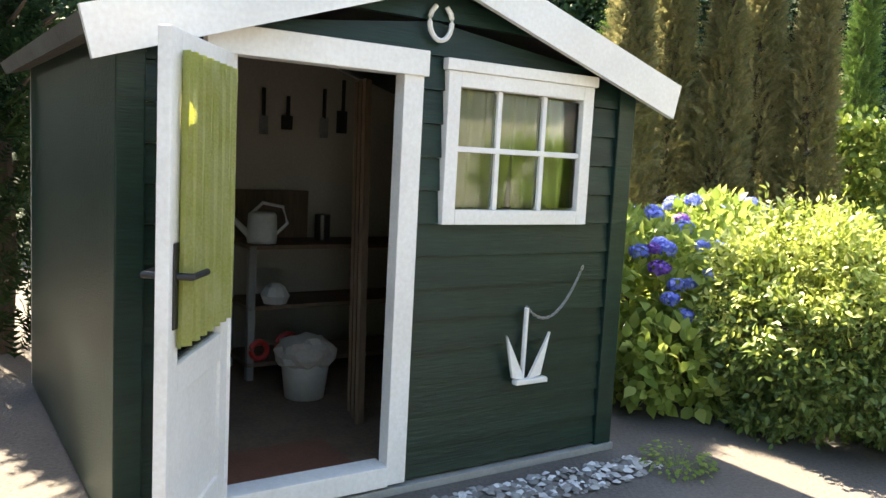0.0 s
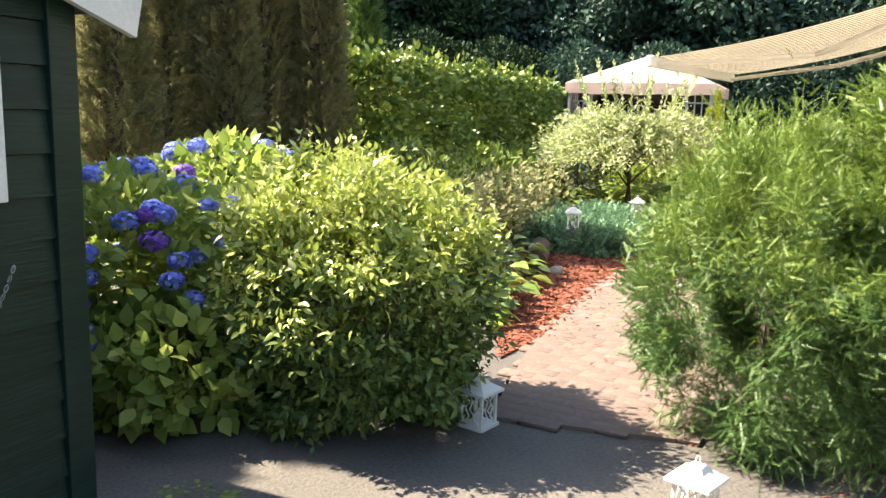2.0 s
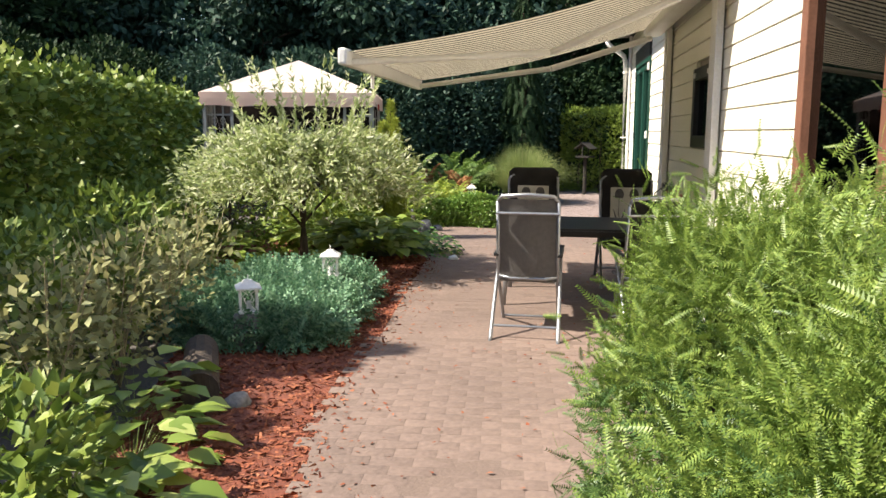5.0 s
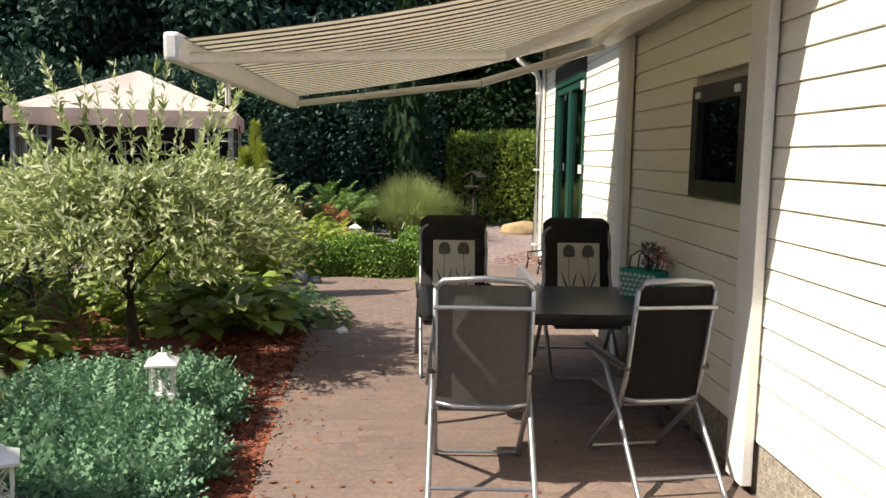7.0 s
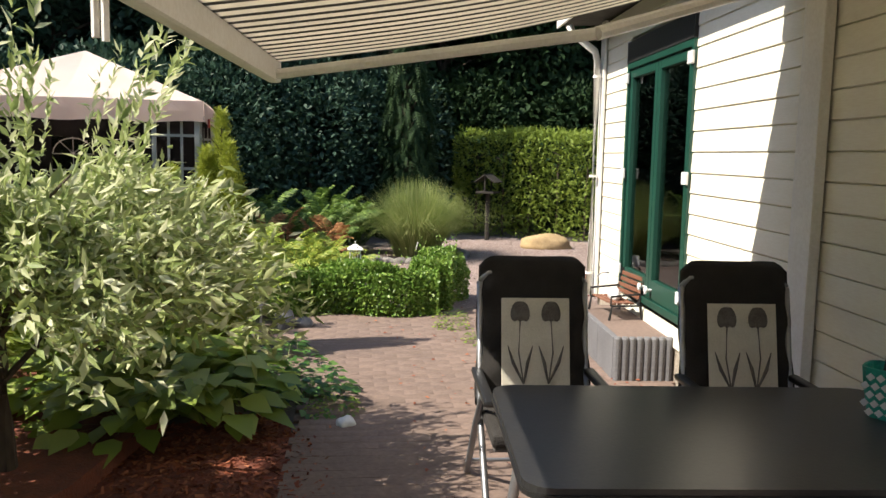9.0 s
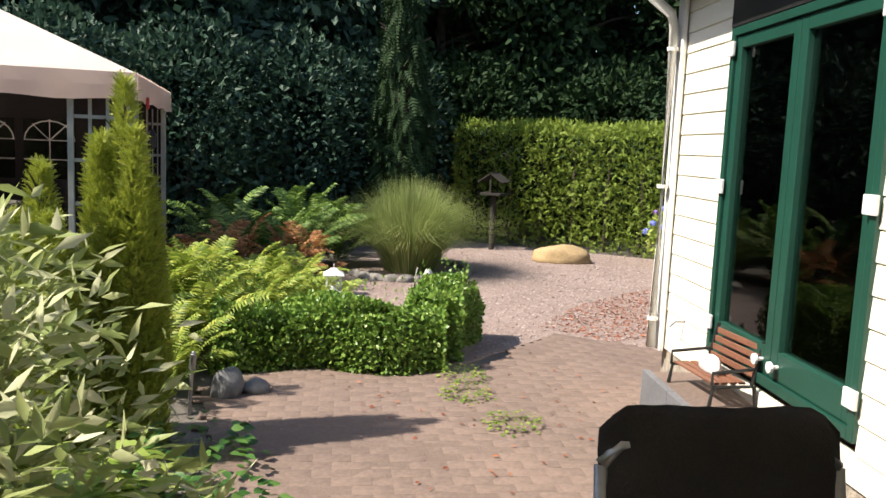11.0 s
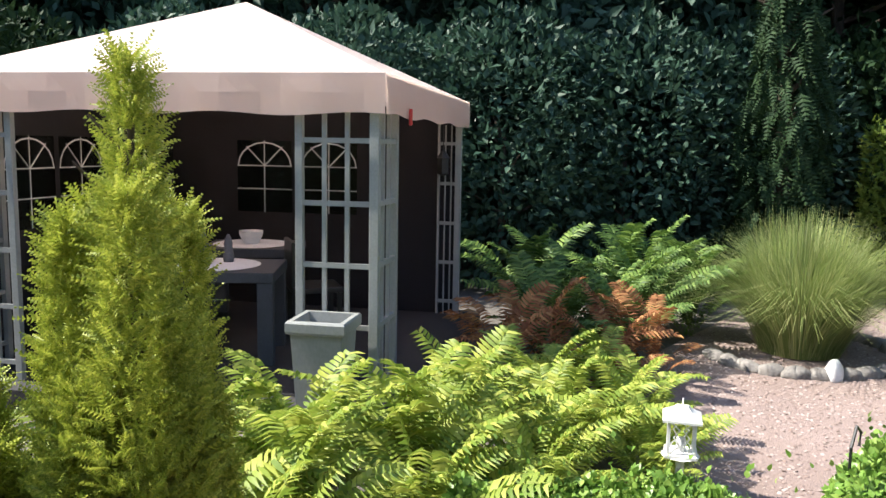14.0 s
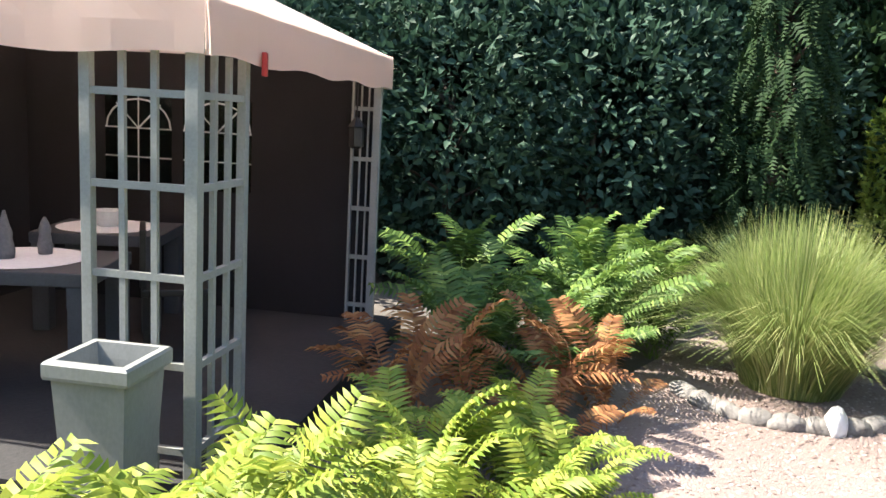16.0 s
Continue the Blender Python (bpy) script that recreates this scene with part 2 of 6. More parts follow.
L_CONIFER2 = leafy("green_conifer", (0.05, 0.10, 0.025), (0.10, 0.17, 0.04), (0.20, 0.26, 0.07), 0.7, 0.2, 0.4)
L_HEDGE = leafy("hedge_leaf", (0.07, 0.12, 0.022), (0.17, 0.24, 0.04), (0.36, 0.40, 0.09), 0.5, 0.16, 0.2)
L_THUJA = leafy("clipped_thuja", (0.11, 0.18, 0.025), (0.21, 0.29, 0.04), (0.32, 0.38, 0.07), 0.6, 0.25, 0.3)
# woodland greens kept near black to stand for the shade among the trees
L_FOREST = leafy("shaded_forest_leaf", (0.010, 0.024, 0.010), (0.020, 0.045, 0.016), (0.04, 0.07, 0.024), 0.7, 0.1, 0.4, 0.15)
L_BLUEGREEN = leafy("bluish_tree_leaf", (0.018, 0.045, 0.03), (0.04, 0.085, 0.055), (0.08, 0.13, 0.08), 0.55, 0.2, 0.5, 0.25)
L_WILLOW = leafy("dappled_willow_leaf", (0.22, 0.29, 0.09), (0.40, 0.45, 0.18), (0.70, 0.70, 0.48), 0.5, 0.42)
L_JUNIPER = leafy("blue_juniper", (0.08, 0.17, 0.09), (0.15, 0.29, 0.16), (0.29, 0.43, 0.26), 0.6, 0.2)
L_HOSTA = leafy("hosta_leaf", (0.14, 0.22, 0.035), (0.28, 0.37, 0.07), (0.48, 0.53, 0.18), 0.4, 0.35)
L_BOX = leafy("box_leaf", (0.08, 0.17, 0.025), (0.17, 0.29, 0.05), (0.34, 0.43, 0.10), 0.4, 0.28, 0.3)
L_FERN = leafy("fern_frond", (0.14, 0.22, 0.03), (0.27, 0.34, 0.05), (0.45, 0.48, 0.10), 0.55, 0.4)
# fern green with the shade at the back put into the colour
L_SHADEFERN = leafy("shaded_fern_frond", (0.05, 0.10, 0.02), (0.10, 0.18, 0.035), (0.19, 0.28, 0.06), 0.6, 0.3)
L_DRYFERN = leafy("dry_fern_frond", (0.19, 0.075, 0.03), (0.30, 0.13, 0.05), (0.42, 0.23, 0.09), 0.85, 0.3)
L_GRASS = leafy("tall_grass_blade", (0.15, 0.21, 0.06), (0.26, 0.33, 0.10), (0.44, 0.45, 0.20), 0.5, 0.35)
L_LAWN = leafy("low_green_cover", (0.08, 0.15, 0.02), (0.16, 0.25, 0.03), (0.28, 0.34, 0.06), 0.6, 0.3)
L_IVY = leafy("ivy_leaf", (0.03, 0.09, 0.02), (0.07, 0.16, 0.03), (0.14, 0.24, 0.06), 0.35, 0.2)
L_SEDGE = leafy("dry_flower_stalk", (0.24, 0.23, 0.10), (0.38, 0.37, 0.17), (0.48, 0.50, 0.26), 0.8, 0.4)

# ---- mesh helpers ----
def mesh_of(verts, faces, mat):
    me = bpy.data.meshes.new("mesh")
    v = np.ascontiguousarray(verts, dtype=np.float32)
    f = np.ascontiguousarray(faces, dtype=np.int32)
    k = f.shape[1]
    me.vertices.add(len(v))
    me.vertices.foreach_set("co", v.ravel())
    me.loops.add(f.size)
    me.loops.foreach_set("vertex_index", f.ravel())
    me.polygons.add(len(f))
    me.polygons.foreach_set("loop_start", np.arange(0, f.size, k, dtype=np.int32))
    me.update(calc_edges=True)
    me.materials.append(mat)
    return me


def part(name, bm, mat, parent=None, label="", m=None, smooth=False):
    """Links a bmesh (or a ready mesh) as one object, under parent if given."""
    if isinstance(bm, bpy.types.Mesh):
        me = bm
    else:
        me = bpy.data.meshes.new(name)
        bmesh.ops.recalc_face_normals(bm, faces=bm.faces)
        bm.to_mesh(me)
        bm.free()
        me.materials.append(mat)
    if smooth:
        me.polygons.foreach_set("use_smooth", [True] * len(me.polygons))
    ob = new(name, me)
    if parent is not None:
        ob.parent = parent
    if m is not None:
        ob.matrix_basis = m
    if label:
        tagged(ob, label)
    return ob


def thing(name, m, label, category, group="", kind=""):
    ob = new(name)
    ob.empty_display_size = 0.1
    ob.matrix_basis = m
    return tagged(ob, label, category, group, kind)


def add_box(bm, x0, x1, y0, y1, z0, z1, bevel=0.0):
    r = bmesh.ops.create_cube(bm, size=1, matrix=Matrix.Translation(((x0 + x1) / 2, (y0 + y1) / 2, (z0 + z1) / 2)) @ Matrix.Diagonal((abs(x1 - x0), abs(y1 - y0), abs(z1 - z0), 1)))
    if bevel:
        es = {e for v in r["verts"] for e in v.link_edges}
        bmesh.ops.bevel(bm, geom=list(es), offset=bevel, segments=2, affect="EDGES", profile=0.6)
    return bm


def box(x0, x1, y0, y1, z0, z1, bevel=0.0):
    return add_box(bmesh.new(), x0, x1, y0, y1, z0, z1, bevel)


def add_tube(bm, pts, rad, seg=8):
    """A round tube along points; rad is one number or one per point."""
    pts = [Vector(p) for p in pts]
    rads = rad if isinstance(rad, (list, tuple)) else [rad] * len(pts)
    rings = []
    for i, p in enumerate(pts):
        d = (pts[min(i + 1, len(pts) - 1)] - pts[max(i - 1, 0)]).normalized()
        q = d.to_track_quat("Z", "Y")
        rings.append([bm.verts.new(p + q @ Vector((math.cos(a) * rads[i], math.sin(a) * rads[i], 0))) for a in [2 * math.pi * k / seg for k in range(seg)]])
    for a, b in zip(rings, rings[1:]):
        for k in range(seg):
            bm.faces.new((a[k], a[(k + 1) % seg], b[(k + 1) % seg], b[k]))
    bm.faces.new(rings[0][::-1])
    bm.faces.new(rings[-1])
    return bm


def tube(pts, rad, seg=8):
    return add_tube(bmesh.new(), pts, rad, seg)


def lathe(profile, seg=20):
    """A turned shape from (radius, height) pairs."""
    bm = bmesh.new()
    rings = [[bm.verts.new((r * math.cos(2 * math.pi * k / seg), r * math.sin(2 * math.pi * k / seg), z)) for k in range(seg)] for r, z in profile]
    for a, b in zip(rings, rings[1:]):
        for k in range(seg):
            bm.faces.new((a[k], a[(k + 1) % seg], b[(k + 1) % seg], b[k]))
    bm.faces.new(rings[0][::-1])
    bm.faces.new(rings[-1])
    return bm


def poly(points, z0, z1):
    """A flat slab over a plan outline."""
    bm = bmesh.new()
    f = bm.faces.new([bm.verts.new((x, y, z0)) for x, y in points])
    r = bmesh.ops.extrude_face_region(bm, geom=[f])
    bmesh.ops.translate(bm, verts=[v for v in r["geom"] if isinstance(v, bmesh.types.BMVert)], vec=(0, 0, z1 - z0))
    return bm


def unit(a):
    return a / np.maximum(np.linalg.norm(a, axis=1, keepdims=True), 1e-6)


def scatter(P, D, N, size, tv, tf):
    """Copies of a small template (x across, y along D, z along N) at the points P."""
    D = unit(np.asarray(D, float))
    S = unit(np.cross(D, N))
    U = np.cross(S, D)
    size = np.broadcast_to(np.asarray(size, float), (len(P),))[:, None, None]
    V = P[:, None, :] + size * (tv[None, :, 0:1] * S[:, None, :] + tv[None, :, 1:2] * D[:, None, :] + tv[None, :, 2:3] * U[:, None, :])
    F = tf[None] + (np.arange(len(P)) * len(tv))[:, None, None]
    return V.reshape(-1, 3), F.reshape(-1, tf.shape[1])


def join(parts_):
    vs, fs, o = [], [], 0
    for v, f in parts_:
        vs.append(v)
        fs.append(f + o)
        o += len(v)
    return np.concatenate(vs), np.concatenate(fs)


T_LEAF = (np.array([(0, 0, 0), (.26, .42, .07), (0, 1, -.06), (-.26, .42, .07)]), np.array([(0, 1, 2), (0, 2, 3)]))
T_BROAD = (np.array([(0, 0, 0), (.30, .25, .06), (.33, .55, .05), (0, 1, -.14), (-.33, .55, .05), (-.30, .25, .06), (0, .5, 0)]), np.array([(0, 1, 6), (1, 2, 6), (2, 3, 6), (3, 4, 6), (4, 5, 6), (5, 0, 6)]))
T_POINT = (np.array([(0, 0, 0), (.20, .28, .05), (.19, .52, .03), (0, 1, -.16), (-.19, .52, .03), (-.20, .28, .05), (0, .5, -.03)]), np.array([(0, 1, 6), (1, 2, 6), (2, 3, 6), (3, 4, 6), (4, 5, 6), (5, 0, 6)]))
T_NARROW = (np.array([(0, 0, 0), (.11, .4, .03), (0, 1, -.08), (-.11, .4, .03)]), np.array([(0, 1, 2), (0, 2, 3)]))


T_WILLOW = (np.array([(0, 0, 0), (.15, .4, .03), (0, 1, -.1), (-.15, .4, .03)]), np.array([(0, 1, 2), (0, 2, 3)]))


def spray(pairs, spread, wide, droop=0.15, taper=0.75):
    """A flat twig: a thin stem with pairs of narrow needles or lobes."""
    v, f = [(-.012, 0, 0), (.012, 0, 0), (0, 1, -droop)], [(0, 1, 2)]
    for i in range(pairs):
        t = (i + 0.6) / pairs
        ln = spread * (1 - taper * t) * (0.6 + 0.4 * min(1, t * 4))
        for s in (-1, 1):
            o = len(v)
            z = -droop * t * t
            v += [(0, t - wide, z), (s * ln, t + ln * 0.45, z - 0.04), (0, t + wide, z)]
            f.append((o, o + 1, o + 2))
    return np.array(v), np.array(f)


T_SPRAY = spray(8, 0.25, 0.05)
T_YEW = spray(10, 0.21, 0.036, 0.12, 0.6)
T_FLATSPRAY = spray(6, 0.36, 0.07)


def frond(pairs=26, length=1.0, width=0.15):
    """An arching fern frond with toothed side leaves."""
    v, f = [], []
    def at(t):
        return t * length * 0.82, 0.62 * math.sin(t * 2.0) * length * 0.62
    for i in range(8):
        a, b = at(i / 8), at((i + 1) / 8)
        o = len(v)
        v += [(-.006, a[0], a[1]), (.006, a[0], a[1]), (0, b[0], b[1])]
        f.append((o, o + 1, o + 2))
    for i in range(pairs):
        t = 0.14 + 0.86 * i / pairs
        y, z = at(t)
        ln = width * math.sin(math.pi * (0.12 + 0.88 * (1 - (t - 0.14) / 0.86))**0.8) * (1.02 - 0.35 * t) + 0.012
        h = 0.0098
        for s in (-1, 1):
            o = len(v)
            v += [(0, y - h, z), (s * ln * .5, y + ln * .12 - h * 1.15, z + .012), (s * ln, y + ln * .3, z - .02), (s * ln * .5, y + ln * .12 + h * 1.15, z + .012), (0, y + h, z)]
            f += [(o, o + 1, o + 3), (o, o + 3, o + 4), (o + 1, o + 2, o + 3)]
    return np.array(v), np.array(f)


T_FROND = frond()


def blob(n, r, power=2.0, low=-1.0, shell=0.5):
    """Points in a rounded body (power 2: an ellipsoid, more: boxier) with their outward directions."""
    d = unit(rng.normal(size=(n * 2, 3)))
    d = d[d[:, 2] > low][:n]
    k = (np.abs(d) ** power).sum(1) ** (-1 / power)
    P = d * k[:, None]
    nn = unit(np.sign(P) * np.abs(P) ** (power - 1) / np.array(r))
    wob = 1 + 0.07 * np.sin(P[:, 0] * 7 + 1) * np.cos(P[:, 1] * 6) + 0.06 * np.sin(P[:, 2] * 9 + P[:, 0] * 5)
    P = P * (1 - shell * rng.random(len(P)) ** 2)[:, None] * wob[:, None]
    return P * np.array(r), nn


def foliage(P, N, size, tmpl, up=0.3, loose=0.7, jitter=0.35):
    n = len(P)
    D = unit(N + loose * rng.normal(size=(n, 3)) + np.array((0, 0, up)))
    Nn = unit(rng.normal(size=(n, 3)) * 0.8 + N * 0.6 + np.array((0, 0, 0.7)))
    return scatter(P, D, Nn, size * (1 + jitter * (rng.random(n) * 2 - 1)), *tmpl)


def limbs(base, top, n, reach, r0, seed=0, rise=0.5):
    """A tapered trunk with limbs."""
    rr = random.Random(seed)
    bm = tube([Vector(base).lerp(Vector(top), t) + Vector((rr.uniform(-1, 1), rr.uniform(-1, 1), 0)) * r0 * 0.5 * (0 < t < 1) for t in (0, .25, .5, .75, 1)], [r0 * 1.25, r0, r0 * .85, r0 * .65, r0 * .35], 8)
    for i in range(n):
        t = rr.uniform(0.35, 0.98)
        p = Vector(base).lerp(Vector(top), t)
        a = rr.uniform(0, 6.28)
        ln = reach * rr.uniform(0.6, 1.0)
        d = Vector((math.cos(a), math.sin(a), rise))
        add_tube(bm, [p, p + d * ln * 0.5 + Vector((0, 0, .05 * ln)), p + d * ln], [r0 * .4, r0 * .25, r0 * .1], 5)
    return bm


def bush(name, at, r, n, size, tmpl, mat, label, category, power=2.0, low=-0.75, up=0.3, zc=None, group="", shell=0.45, tips=0, loose=0.7, clumps=0, clump_r=0.12, body=None):
    """A bush: short woody stems and a body of many small leaves."""
    th = thing(name, pose(at[0], at[1], at[2] if len(at) > 2 else 0), label, category, group)
    zc = r[2] if zc is None else zc
    part("stem", limbs((0, 0, 0), (0, 0, zc * 1.2), 9, min(r[0], r[1]) * 0.75, 0.025 + 0.02 * r[2], seed=n), M_BARK, th)
    P, N = blob(n, r, power, low, shell)
    if clumps:
        # boughs: the leaves gather round points of the body and leave gaps between
        C, CN = blob(clumps, r, power, low, .35)
        k = rng.integers(0, len(C), n)
        g = rng.normal(size=(n, 3)) * clump_r
        up_ = np.abs(rng.normal(size=(n, 1))) * clump_r * 1.3
        P, N = C[k] + g + (CN[k] * .6 + np.array((0, 0, .8))) * up_, unit(CN[k] + unit(g) * .8)
        P[:, 2] = np.maximum(P[:, 2], .03 - zc)
    sets = [foliage(P + np.array((0, 0, zc)), N, size, tmpl, up, loose)]
    if tips:
        d, dn = blob(tips, (r[0] * 1.02, r[1] * 1.02, r[2] * 1.02), power, 0.1, 0.02)
        for k in range(4):
            sets.append(foliage(d + np.array((0, 0, zc)) + (dn * 0.3 + np.array((0, 0, 1))) * size * 0.55 * k, dn * 0.2 + np.array((0, 0, .5)), size * (1.0 - 0.14 * k), tmpl, 0.8, 0.6))
    if body:
        # old leaves low and inside, shade in their colour; pale new growth above
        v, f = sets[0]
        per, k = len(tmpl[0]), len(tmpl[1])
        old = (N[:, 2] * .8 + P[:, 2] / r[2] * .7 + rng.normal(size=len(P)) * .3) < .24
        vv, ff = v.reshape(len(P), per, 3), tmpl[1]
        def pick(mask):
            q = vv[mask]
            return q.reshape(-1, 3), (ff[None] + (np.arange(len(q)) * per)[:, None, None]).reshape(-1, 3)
        part("crown", mesh_of(*pick(old), body), None, th, "dark green older leaves with inner shade in the colour")
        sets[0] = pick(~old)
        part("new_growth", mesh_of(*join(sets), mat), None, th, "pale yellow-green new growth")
        return th
    crown = part("crown", mesh_of(*join(sets), mat), None, th)
    return th

# ---- ground ----
ground = part("ground", poly([(-300, -300), (300, -300), (300, 300), (-300, 300)], -0.3, 0.0), M_GROUND)
tagged(ground, "dry grey-brown garden soil with patches of growth", "ground", kind="structure")
WALL = pose(14.862, 8.022, 0, 0, 0, 24.76)  # the house front: x along it past its corner, y out into the garden
PATIO = pose(14.85, 8.05, 0, 0, 0, 23.3)    # the paved strip before it
def on_wall(s, n, z=0.0):
    return PATIO @ Vector((-s, n, z))


brick_area = [(2.75, 4.2), (3.35, 3.55), (4.35, 3.6), on_wall(10.4, -.24).xy, on_wall(0.0, -.02).xy, (15.75, 8.0), (15.95, 9.1), (14.3, 9.35), (13.65, 10.95), (12.9, 10.8), (11.2, 9.3), (9.2, 8.3), (7.3, 7.28), (5.5, 6.38), (4.4, 5.6), (3.6, 5.0)]
part("pavement_bed", poly(brick_area, -0.1, 0.0218), M_SAND)
tagged(bpy.data.objects["pavement_bed"], "sandy joints under worn brown clay pavers", "pavement", kind="structure")
gravel_area = [(15.95, 9.1), (15.75, 8.0), (19, 6.4), (22.3, 7.6), (22.6, 12.4), (20, 13.0), (17.3, 12.6), (16.0, 11.6), (14.9, 10.9), (14.5, 9.5)]
tagged(part("gravel_bed", poly(gravel_area, -0.1, 0.01), M_GRAVELBED), "pale pink fine gravel yard", "gravel", kind="structure")
mulch_area = [(3.4, 5.0), (4.4, 5.5), (5.5, 6.3), (7.3, 7.2), (8.8, 8.0), (10.4, 8.75), (10.8, 9.3), (9.6, 10.3), (8.0, 9.6), (6.2, 8.3), (4.6, 6.9)]
tagged(part("mulch_bed", poly(mulch_area, -0.1, 0.014), M_MULCHBED), "red bark mulch along the path edge", "mulch", kind="structure")


willow_bed = [(6.9, 9.1), (8.2, 9.15), (9.2, 9.35), (10.3, 9.75), (11.0, 10.3), (11.6, 12.2), (9.4, 13.0), (7.0, 11.0)]
tagged(part("planting_bed", poly(willow_bed, -0.05, 0.12), M_MULCHBED), "raised planting bed with dark red bark", "bed", kind="structure")


def inside(P, outline):
    x, y = P[:, 0], P[:, 1]
    c = np.zeros(len(P), bool)
    for (x0, y0), (x1, y1) in zip(outline, outline[1:] + outline[:1]):
        c ^= ((y0 > y) != (y1 > y)) & (x < (x1 - x0) * (y - y0) / (y1 - y0 + 1e-12) + x0)
    return c


def strewn(n, outline, z):
    a = np.array([tuple(p) for p in outline])
    P = rng.uniform(a.min(0), a.max(0), size=(n * 3, 2))
    P = P[inside(P, [tuple(p) for p in outline])][:n]
    return np.column_stack([P, np.full(len(P), z)])


T_STONE = (np.array([(1, 0, .3), (.2, .9, .25), (-.9, .35, .3), (-.5, -.8, .25), (.5, -.75, .3), (0, 0, .8)]) * 0.5, np.array([(0, 1, 5), (1, 2, 5), (2, 3, 5), (3, 4, 5), (4, 0, 5)]))
T_CHIP = (np.array([(-.2, 0, .02), (.2, .05, .12), (.15, 1, .1), (-.15, .95, .2)]), np.array([(0, 1, 2), (0, 2, 3)]))


def litter(name, n, outline, z, size, tmpl, mat, label, category, flat=0.25):
    P = strewn(n, outline, z)
    D = rng.normal(size=(len(P), 3)) * np.array((1, 1, flat * 0.4))
    N = np.array((0, 0, 1)) + rng.normal(size=(len(P), 3)) * flat
    ob = part(name, mesh_of(*scatter(P, D, N, size * rng.uniform(.5, 1.5, len(P)), *tmpl), mat), None)
    return tagged(ob, label, category, kind="stuff")


litter("gravel", 24000, gravel_area, 0.008, 0.024, T_STONE, M_GRAVEL, "loose pale pink gravel stones", "gravel")
litter("bark_mulch", 24000, mulch_area, 0.014, 0.034, T_CHIP, M_MULCH, "reddish brown bark chips", "mulch", 0.5)
litter("spilled_bark", 1100, [(3.9, 4.9), (5.6, 6.05), (8.8, 7.7), (11, 9.0), (8.8, 8.2), (5.4, 6.7), (4.0, 5.8)], 0.026, 0.026, T_CHIP, M_MULCH, "bark chips spilled over the pavers", "mulch", 0.4)
litter("fallen_bark_patch", 3200, [(15.9, 8.6), (16.6, 7.9), (18.4, 7.6), (19.2, 8.6), (17.6, 9.2), (16.2, 9.3)], 0.012, 0.026, T_CHIP, M_MULCH, "patch of red bark on the gravel", "mulch", 0.4)
litter("white_pebbles", 1300, [(-0.9, 2.75), (1.0, 4.02), (1.15, 3.9), (0.9, 3.65), (-0.3, 2.85), (-0.8, 2.5)], 0.0, 0.042, T_STONE, M_PEBBLE, "white and grey pebbles along the shed foot", "pebbles")
litter("fallen_leaves", 900, [(0.3, 2.5), (3, 3.2), (4.2, 5.5), (12, 9), (14, 10.5), (15.7, 8.3), (7, 5.2), (3, 2)], 0.034, 0.03, T_LEAF, M_MULCH, "dry leaf bits scattered on the ground", "leaf litter", 0.3)

litter("ground_cover", 9000, [(6.3, 9.3), (9.0, 10.0), (11.2, 10.2), (12.2, 12.6), (9.5, 13.4), (6.2, 11.0)], 0.1, 0.09, T_LEAF, L_LAWN, "low bright green ground cover under the willow", "ground cover", 1.6)

